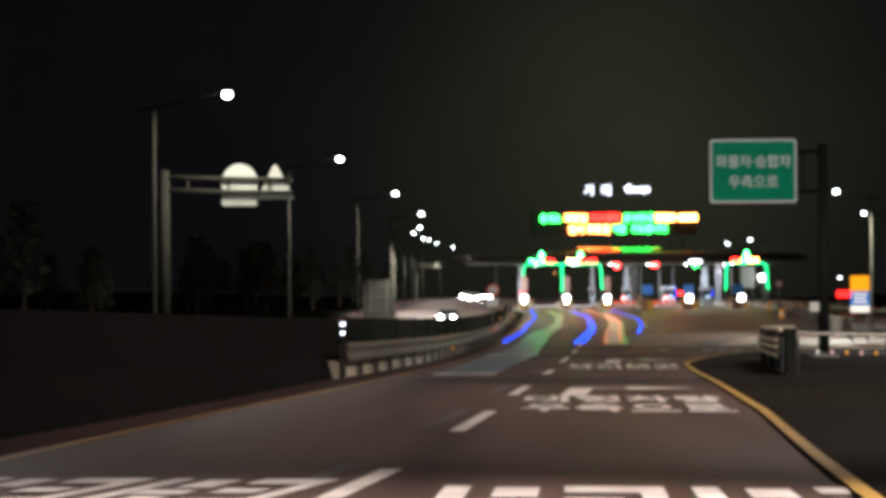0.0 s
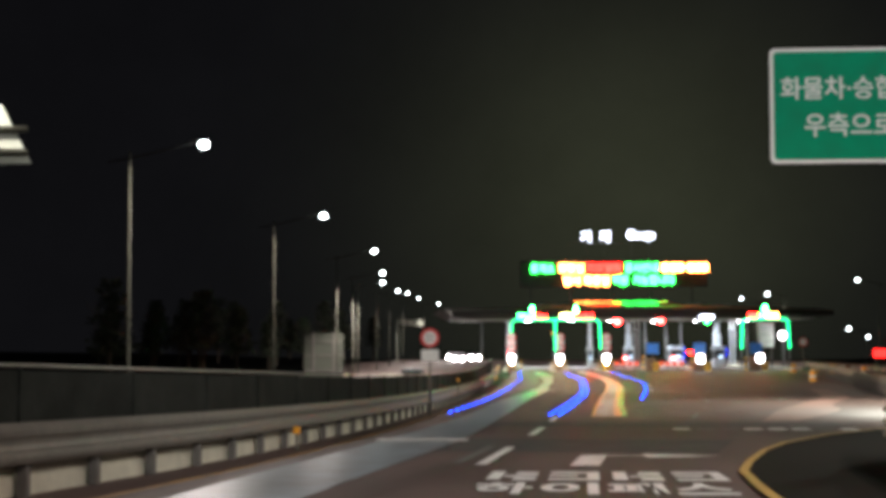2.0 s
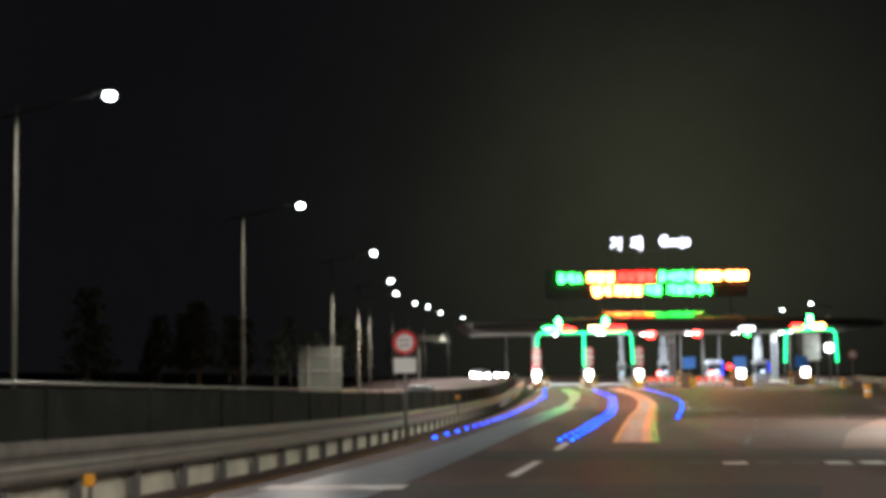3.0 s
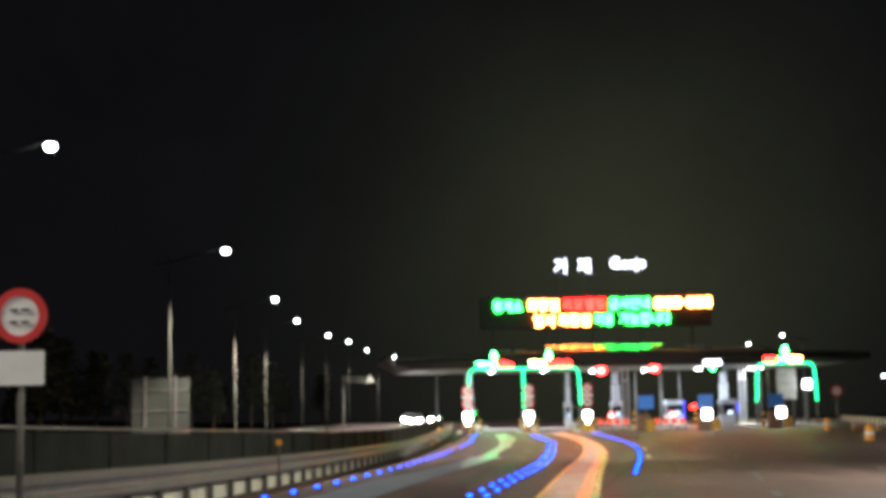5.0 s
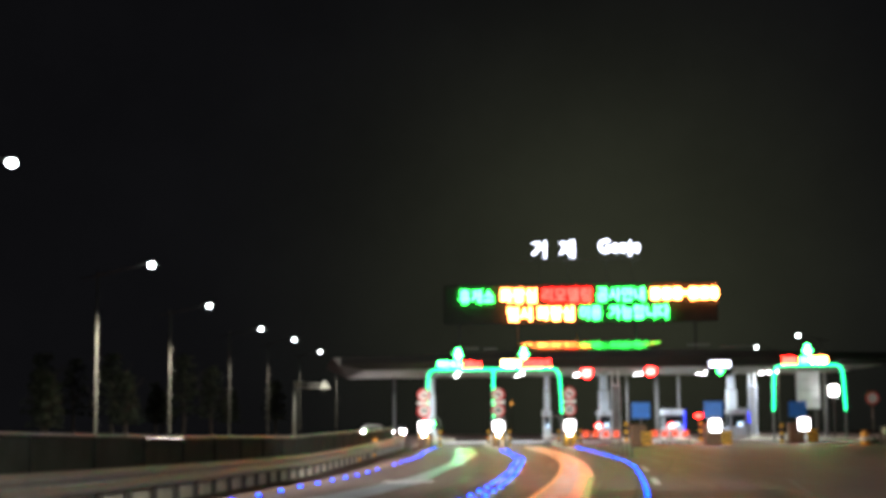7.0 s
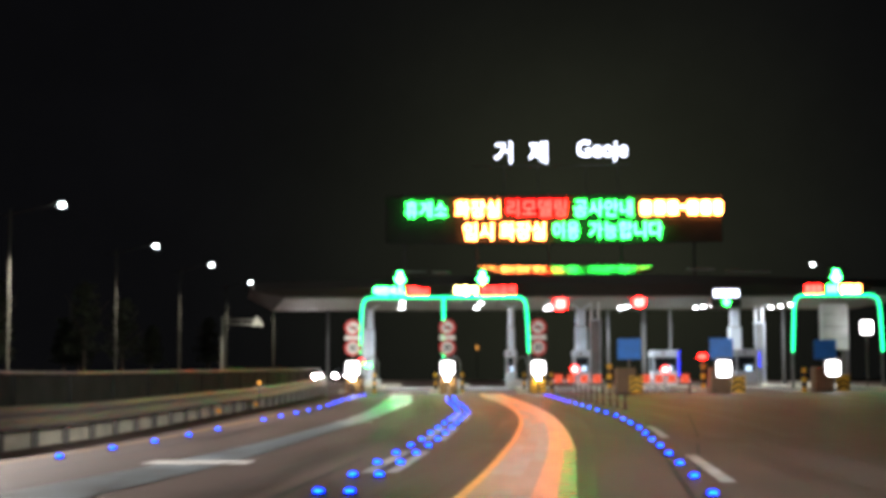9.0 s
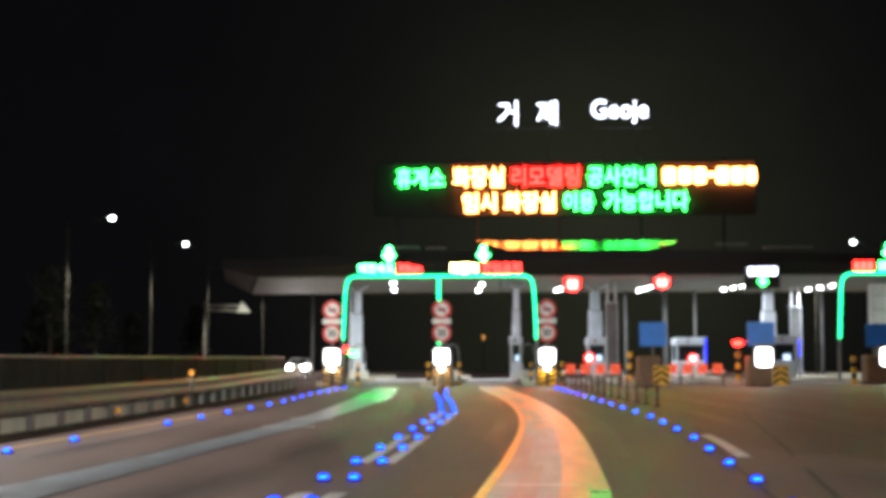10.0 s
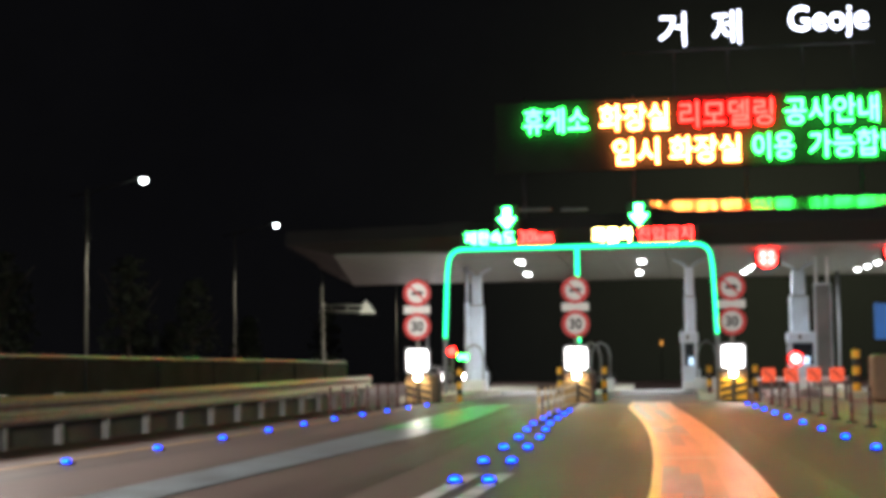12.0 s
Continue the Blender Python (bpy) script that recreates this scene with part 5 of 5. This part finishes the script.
def booth(x, y, w=1.7, deep=2.6):
    t = thing("toll_booth", (x, y, 0.22), "small white toll booth with dark windows and a pale header", "toll booth", "toll booths")
    h = deep / 2
    bm = B()
    box(bm, 0, 0, 0.5, w, deep, 1.0, 0.05)
    part("lower_wall", bm, M_BOOTH, t)
    bm = B()
    box(bm, 0, 0, 2.22, w + 0.12, deep + 0.12, 0.48, 0.06)
    head = part("header", bm, M_BOOTH, t, "pale header")
    bm = B()
    box(bm, -w * 0.1, -h - 0.07, 2.24, 0.12, 0.015, 0.2, 0.004)
    part("header_mark", bm, M_INK, head, "small dark mark")
    for sx in (-1, 1):
        for sy in (-1, 1):
            bm = B()
            box(bm, sx * (w / 2 - 0.06), sy * (h - 0.07), 1.5, 0.11, 0.11, 1.02, 0.01)
            part("corner_post", bm, M_BOOTH, t)
    bm = B()
    box(bm, 0, -h + 0.06, 1.5, w - 0.24, 0.03, 0.98)
    part("front_pane", bm, M_GLASS, t, "dark glass pane")
    for sx in (-1, 1):
        bm = B()
        box(bm, sx * (w / 2 - 0.05), 0, 1.5, 0.03, deep - 0.3, 0.98)
        part("side_pane", bm, M_GLASS, t, "dark glass pane")
    bm = B()
    box(bm, w * 0.1, -h + 0.02, 1.2, w * 0.3, 0.04, 0.34, 0.01)
    part("screen", bm, E_SCREEN, t, "faintly lit screen")
    bm = B()
    box(bm, 0, -h - 0.16, 0.16, w * 0.9, 0.3, 0.32, 0.04)
    part("doorstep", bm, M_GATEW, t)
    return t


for x, y, w, deep in ((15.5, 15.2, 1.85, 2.6), (9.3, 10.9, 1.15, 1.6), (20.0, 7.5, 1.4, 2.4), (4.28, 7.2, 0.66, 1.0)):
    booth(x, y, w, deep)


for x, y, z0, n in ((16.3, 12.9, 0.75, 7), (20.75, 5.6, 1.35, 4)):
    t = thing("light_strip", (x, y, 0.22), "upright strip of blue lights beside a toll booth", "light strip", "blue light strips")
    bm = B()
    box(bm, 0, 0.06, 1.25, 0.14, 0.06, 2.5, 0.02)
    part("strip_back", bm, M_GATEG, t)
    for k in range(n):
        bm = B()
        box(bm, 0, 0, z0 + 0.26 * k, 0.09, 0.06, 0.08, 0.02)
        part("strip_lamp", bm, E_BLUE, t, "glowing blue light")
t = thing("warning_beacon", (15.05, -8.2, 1.5), "red warning beacon on a short stem above the bumper", "beacon")
bm = B()
tube(bm, [(0, 0, -0.02), (0, 0, 0.52)], 0.04, 8)
part("stem", bm, M_POST, t)
bm = B()
tube(bm, [(0, 0, 0.5), (0, 0, 0.56), (0, 0, 0.68), (0, 0, 0.74)], [0.16, 0.24, 0.24, 0.12], 16)
part("lens", bm, E_RED, t, "glowing red lens", smooth=True)


def ticket_frame(x, way):
    """White hoop and plinth beside a lane."""
    t = thing("lane_hoop", (x, 6.0, 0.22), "white hooped guard frame on a low plinth", "guard frame", "guard frames by the lanes")
    bm = B()
    tube(bm, [(0, 0, 0), (0, 0, 1.5), (way * 0.12, 0, 1.9), (way * 0.4, 0, 2.05), (way * 0.68, 0, 1.9), (way * 0.8, 0, 1.4), (way * 0.8, 0, 0)], 0.045, 8)
    part("hoop", bm, M_GATEG, t, smooth=True)
    bm = B()
    box(bm, way * 0.4, 0, 0.25, 1.1, 0.7, 0.5, 0.05)
    part("plinth", bm, M_GATEW, t)


for x, w in ((-4.6, -1), (-0.3, 1), (0.9, -1), (4.6, 1)):
    ticket_frame(x, w)
for x0, x1 in ((-4.3, -0.55), (1.0, 4.4), (6.3, 13.6)):
    t = thing("lane_sill", ((x0 + x1) / 2, 9.0, 0), "pale raised sill across the lane", "sill", "lane sills")
    bm = B()
    box(bm, 0, 0, 0.09, x1 - x0, 0.5, 0.18, 0.03)
    part("sill_bar", bm, M_GATEW, t)


def stop_lamp(x, y, z):
    t = thing("stop_signal", (x, y, 0.2 if y > -4 else 0.25), "round red stop signal on a short post", "signal", "stop signals")
    bm = B()
    tube(bm, [(0, 0.08, 0), (0, 0.08, z)], 0.05, 8)
    part("post", bm, M_STEEL, t)
    bm = B()
    slab(bm, ring(28, 0.28, 0, z - 0.2), -0.03, 0.03)
    d = part("signal_disc", bm, E_TAIL, t, "lit red ring")
    bm = B()
    slab(bm, ring(28, 0.17, 0, z - 0.2), -0.06, -0.028)
    part("signal_lamp", bm, E_PINK, d, "pale lit centre")


for x, y in ((7.98, -4.5), (13.89, 0.2)):
    stop_lamp(x, y, 1.36)


def lane_bar(x, y):
    t = thing("lane_barrier", (x, y, 0), "low bar with four square red marker lights closing a lane", "barrier", "closed lane barriers")
    bm = B()
    box(bm, 0, 0, 0.72, 3.0, 0.08, 0.12, 0.02)
    part("bar", bm, M_GATEW, t)
    for sx in (-1.4, 1.4):
        bm = B()
        box(bm, sx, 0.02, 0.38, 0.1, 0.1, 0.76, 0.01)
        part("leg", bm, M_POST, t)
    for i in range(4):
        bm = B()
        x1 = -1.11 + 0.74 * i
        box(bm, x1, -0.07, 0.86, 0.46, 0.05, 0.46, 0.06)
        light = part("marker_light", bm, E_SQUARE, t, "square red marker light")
        bm = B()
        for a, b in ((-0.1, 0.1), (0.0, 0.02), (0.1, -0.08)):
            box(bm, x1 + a, -0.10, 0.86 + b, 0.07, 0.014, 0.12, 0.004)
        part("light_mark", bm, M_DIMRED, light, "dark unreadable mark")


def kerb_block(x, y):
    t = thing("kerb_block", (x, y, 0), "small white block on the road before a closed lane", "block", "white blocks before the closed lanes")
    bm = B()
    box(bm, 0, 0, 0.16, 0.3, 0.2, 0.32, 0.05)
    part("block_body", bm, M_GATEW, t)


for k in range(6):
    kerb_block(6.75 + 0.42 * k, -1.6)
for k in range(4):
    kerb_block(12.4 + 0.5 * k, -0.6)
lane_bar(7.98, -7.4)
lane_bar(13.0, -7.6)

for x, z, m in ((7.61, 5.72, E_REDB), (12.83, 5.86, E_REDB)):
    t = thing("lane_signal", (x, 5.4, z), "hanging lane signal showing a lit red sign", "signal", "lane signals under the canopy")
    bm = B()
    box(bm, 0, 0.08, 0, 1.1, 0.16, 0.74, 0.03)
    part("case", bm, M_BLACK, t)
    bm = B()
    slab(bm, ring(28, 0.40), -0.03, 0.0)
    mark = part("lit_mark", bm, m, t, "lit red round mark")
    for w in (-0.16, 0.16):
        for h in (-0.15, 0.15):
            bm = B()
            slab(bm, ring(12, 0.09, w, h), -0.05, -0.028)
            part("mark_core", bm, E_PINK, mark, "pale hot core")
t = thing("lane_signal", (18.0, 1.55, 5.98), "hanging lane signal with a white board and green arrow", "signal", "lane signals under the canopy")
bm = B()
box(bm, 0, 0.3, -0.1, 1.9, 0.6, 1.2, 0.03)
part("case", bm, M_BLACK, t)
bm = B()
for k in range(4):
    box(bm, -0.62 + 0.41 * k, -0.02, 0.22, 0.34, 0.04, 0.44, 0.03)
part("lit_mark", bm, E_WHITE, t, "lit white board past reading")
bm = B()
slab(bm, [(0, -0.62), (0.3, -0.3), (0.12, -0.3), (0.12, -0.08), (-0.12, -0.08), (-0.12, -0.3), (-0.3, -0.3)], -0.04, 0.0)
part("arrow_lamp", bm, E_GREEN, t, "glowing green arrow")


def ceiling_light(x, y, length, power):
    t = thing("ceiling_light", (x, y, 5.98), "bright white ceiling light under the canopy", "ceiling light", "ceiling lights under the canopy")
    bm = B()
    box(bm, 0, 0, 0, 0.42, length + 0.2, 0.1, 0.02)
    part("fitting", bm, M_GATEW, t)
    for k in (-1, 1):
        bm = B()
        box(bm, 0, k * length / 4, -0.07, 0.22, length / 2 - 0.06, 0.08, 0.03)
        part("tube", bm, E_TUBE, t, "glowing white tube")
    d = bpy.data.lights.new("canopy_light", "AREA")
    d.energy, d.color, d.shape, d.size, d.size_y = power, (0.93, 0.97, 1.0), "RECTANGLE", 0.3, length
    new("canopy_light", d).location = (x, y, 5.8)


for x, y in ((-3.05, 7.2), (-3.6, 15.6), (2.27, 8.6), (1.9, 16.4)):
    ceiling_light(x, y, 1.1, 95)
for x0, x1 in ((7.1, 7.45), (12.63, 13.04), (18.2, 18.7), (23.8, 24.3)):
    for k in range(3):
        ceiling_light(x0 + (x1 - x0) * k / 2, 17.8 - 2.4 * k, 0.5, 60)

# small red and green signals at the first island
t = thing("lane_signal", (-5.5, 3.0, 0.2), "small post signal with a red and a green light", "signal", "post signals")
bm = B()
tube(bm, [(0, 0, 0), (0, 0, 2.0)], 0.05, 8)
part("post", bm, M_STEEL, t)
bm = B()
slab(bm, ring(20, 0.16, 0.0, 1.75), -0.1, -0.04)
part("red_lamp", bm, E_RED, t, "red lamp")
bm = B()
box(bm, 0.45, -0.06, 1.5, 0.4, 0.06, 0.2, 0.02)
part("green_lamp", bm, E_GREEN, t, "green lamp")
bm = B()
box(bm, 0.22, 0, 1.6, 0.7, 0.06, 0.06, 0.01)
part("crossbar", bm, M_STEEL, t)

# tall pale cabinet beside the outer lane and a floodlight
t = thing("equipment_cabinet", (25.3, 4.0, 0), "tall pale equipment cabinet on legs beside the outer lane", "cabinet")
bm = B()
box(bm, 0, 0, 4.1, 1.7, 0.8, 3.0, 0.05)
part("case", bm, M_GATEW, t)
for k in (3.3, 4.1, 4.9):
    bm = B()
    box(bm, 0, -0.41, k, 1.5, 0.02, 0.03)
    part("seam", bm, M_GATEG, t)
for sx in (-0.6, 0.6):
    for sy in (-0.3, 0.3):
        bm = B()
        box(bm, sx, sy, 1.3, 0.12, 0.12, 2.6, 0.01)
        part("leg", bm, M_POST, t)
t = thing("floodlight", (26.9, 2.0, 0), "bright white floodlight on a slim post", "floodlight")
bm = B()
tube(bm, [(0, 0, 0), (0, 0, 3.9)], 0.06, 8)
part("post", bm, M_POST, t)
bm = B()
box(bm, 0, -0.12, 4.0, 0.7, 0.25, 0.8, 0.08)
part("lamp_head", bm, E_BOX, t, "glowing white lamp head")

# ---- delineator posts, drums ----
def delineator(x, y, dark=M_DIMRED, pale=M_DIMPALE):
    t = thing("delineator_post", (x, y, gz(y)), "slim orange delineator post with pale bands", "delineator post", "delineator posts")
    for z0, z1, m in ((0, 0.3, dark), (0.3, 0.42, pale), (0.42, 0.56, dark), (0.56, 0.68, pale), (0.68, 0.74, dark)):
        bm = B()
        tube(bm, [(0, 0, z0), (0, 0, z1)], 0.035, 10)
        part("band", bm, m, t)
    bm = B()
    tube(bm, [(0, 0, 0), (0, 0, 0.04)], [0.12, 0.1], 12)
    part("foot", bm, M_BLACK, t)


# the first run has lit tones in its colours, the other two dim ones
for i in range(9):
    delineator(1.1 - 0.055 * i, -27 + i * 2.0, M_TAN, M_CREAM)
for i in range(13):
    delineator(7.95 - 0.105 * i, -39 + i * 2.2)
for i in range(9):
    delineator(-4.9 - 0.02 * i, -21 + i * 1.6)


for k in range(3):
    x, y = 28.6 + 0.9 * k, -12.5 - 4.5 * k
    t = thing("chevron_marker", (x, y, 0), "brown barrier marker with a black and yellow chevron", "marker", "chevron markers by the outer lane")
    bm = B()
    box(bm, 0, 0.2, 0.5, 1.5, 0.3, 1.0, 0.06)
    part("marker_body", bm, M_BROWN, t)
    stripes(t, 0, 0.02, 0.2, 0.7, 0.66, 0, "chevron_board", M_TAN)


def drum(x, y):
    t = thing("traffic_drum", (x, y, gz(y)), "orange traffic drum with a white band", "traffic drum", "traffic drums")
    for z0, z1, r, m in ((0, 0.35, 0.3, M_SIGNO), (0.35, 0.55, 0.29, M_SIGNW), (0.55, 0.9, 0.27, M_SIGNO)):
        bm = B()
        tube(bm, [(0, 0, z0), (0, 0, z1)], r, 16)
        part("band", bm, m, t)
    bm = B()
    tube(bm, [(0, 0, 0.9), (0, 0, 1.02)], 0.1, 10)
    part("top_lamp", bm, M_SIGNO, t)


for x, y in ((28.0, -22), (26.8, -19), (21.7, -47.7), (31, -60), (25.4, -15), (27.6, -16.5), (29.5, -31)):
    drum(x, y)


# ---- waiting cars on the opposite side ----
def car(x, y, paint, rot, label):
    t = thing("car", (x, y, gz(y) + 0.02), label, "car", "cars on the opposite road", rot)
    bm = B()
    prof = [(-2.15, 0.35), (-2.2, 0.62), (-2.0, 0.8), (-1.1, 0.92), (-0.45, 1.38), (0.9, 1.42), (1.7, 0.98), (2.15, 0.9), (2.2, 0.4)]
    for w, zmax in ((0.86, 9),):
        l = [bm.verts.new((-w + (0.12 if z > 1.1 else 0), yy, z)) for yy, z in prof]
        r = [bm.verts.new((w - (0.12 if z > 1.1 else 0), yy, z)) for yy, z in prof]
        bm.faces.new(l)
        bm.faces.new(list(reversed(r)))
        for i in range(len(prof)):
            j = (i + 1) % len(prof)
            bm.faces.new((l[i], l[j], r[j], r[i]))
    body = part("body", bm, paint, t)
    bm = B()
    box(bm, 0, 0, 0, 1.36, 0.02, 0.62)
    w = part("windscreen", bm, M_GLASS, t, at=(0, -0.84, 1.16))
    w.rotation_euler = (radians(-54), 0, 0)
    for sx in (-1, 1):
        bm = B()
        box(bm, sx * 0.80, 0.25, 1.16, 0.05, 1.5, 0.34, 0.02)
        part("side_window", bm, M_GLASS, t)
        bm = B()
        box(bm, sx * 0.60, -2.16, 0.66, 0.40, 0.1, 0.26, 0.06)
        part("headlight", bm, E_HEAD, t, "lit headlight")
        bm = B()
        box(bm, sx * 0.98, -0.75, 1.0, 0.18, 0.1, 0.14, 0.03)
        part("mirror", bm, paint, t)
        for wy in (-1.35, 1.35):
            bm = B()
            tube(bm, [(sx * 0.70, wy, 0.32), (sx * 0.89, wy, 0.32)], 0.32, 20)
            wheel = part("wheel", bm, M_TYRE, t)
            bm = B()
            tube(bm, [(sx * 0.88, wy, 0.32), (sx * 0.905, wy, 0.32)], 0.2, 14)
            part("rim", bm, M_STEEL, wheel)
    bm = B()
    box(bm, 0, -2.2, 0.46, 1.3, 0.06, 0.16, 0.02)
    part("grille", bm, M_BLACK, t)
    return t


car(-12.2, 58.0, M_CARD, 0.0, "dark car with lit headlights on the opposite road")
car(-16.2, 64.0, M_CARW, 0.0, "white car with lit headlights on the opposite road")
car(-14.2, 48.0, M_CARW, 0.0, "white car with lit headlights on the opposite road")
car(-11.5, -62.0, M_CARD, 0.0, "dark car with lit headlights on the opposite road")


# ---- trees on the dark slopes ----
def tree(x, y, h, seed):
    rnd = random.Random(seed)
    t = thing("tree", (x, y, gz(y) - 0.05), "dark unlit roadside tree with a ragged crown", "tree", "trees on the dark slopes")
    bm = B()
    top = (rnd.uniform(-0.4, 0.4), rnd.uniform(-0.4, 0.4), h * 0.8)
    tube(bm, [(0, 0, -0.8), (top[0] * 0.4, top[1] * 0.4, h * 0.4), top], [0.2, 0.14, 0.05], 8)
    for k in range(6):
        a, z = rnd.uniform(0, 6.28), h * rnd.uniform(0.35, 0.7)
        tube(bm, [(0, 0, z), (math.cos(a) * h * 0.14, math.sin(a) * h * 0.14, z + h * 0.1), (math.cos(a) * h * 0.24, math.sin(a) * h * 0.24, z + h * 0.22)], [0.07, 0.05, 0.02], 6)
    part("trunk", bm, M_BARK, t)
    bm = B()
    for k in range(420):
        a, u = rnd.uniform(0, 6.28), rnd.random()
        z = h * (0.32 + 0.68 * u)
        r = h * 0.30 * math.sqrt(rnd.random()) * (1.1 - 0.7 * u) * (0.75 + 0.5 * noise.noise((math.cos(a) * 2 + seed, math.sin(a) * 2, z * 0.4)))
        c = Vector((r * math.cos(a), r * math.sin(a), z))
        s = rnd.uniform(0.16, 0.42)
        d1 = Vector((rnd.uniform(-1, 1), rnd.uniform(-1, 1), rnd.uniform(-0.6, 0.6))).normalized() * s
        d2 = Vector((rnd.uniform(-1, 1), rnd.uniform(-1, 1), rnd.uniform(-0.6, 0.6))).normalized() * s
        bm.faces.new([bm.verts.new(c + v) for v in (d1, d2, -d1 * 0.8, -d2 * 0.9)])
    part("crown", bm, M_LEAF, t)


rnd = random.Random(5)
for i in range(34):
    tree(-31 - rnd.uniform(0, 22), -150 + i * 7.2 + rnd.uniform(-2, 2), rnd.uniform(5.5, 10), i)
for i in range(18):
    tree(50 + rnd.uniform(0, 22), -120 + i * 11 + rnd.uniform(-3, 3), rnd.uniform(6, 11), 100 + i)

# amber lamp far beyond the gate
t = thing("distant_lamp", (0.33, 160.0, gz(160)), "small amber lamp on a slim pole far beyond the gate", "lamp")
bm = B()
tube(bm, [(0, 0, -0.1), (0, 0, 7.14)], 0.06, 8)
part("pole", bm, M_POST, t)
bm = B()
box(bm, 0, -0.08, 7.04, 0.34, 0.16, 0.7, 0.06)
part("lens", bm, E_AMBER, t, "glowing amber lens")
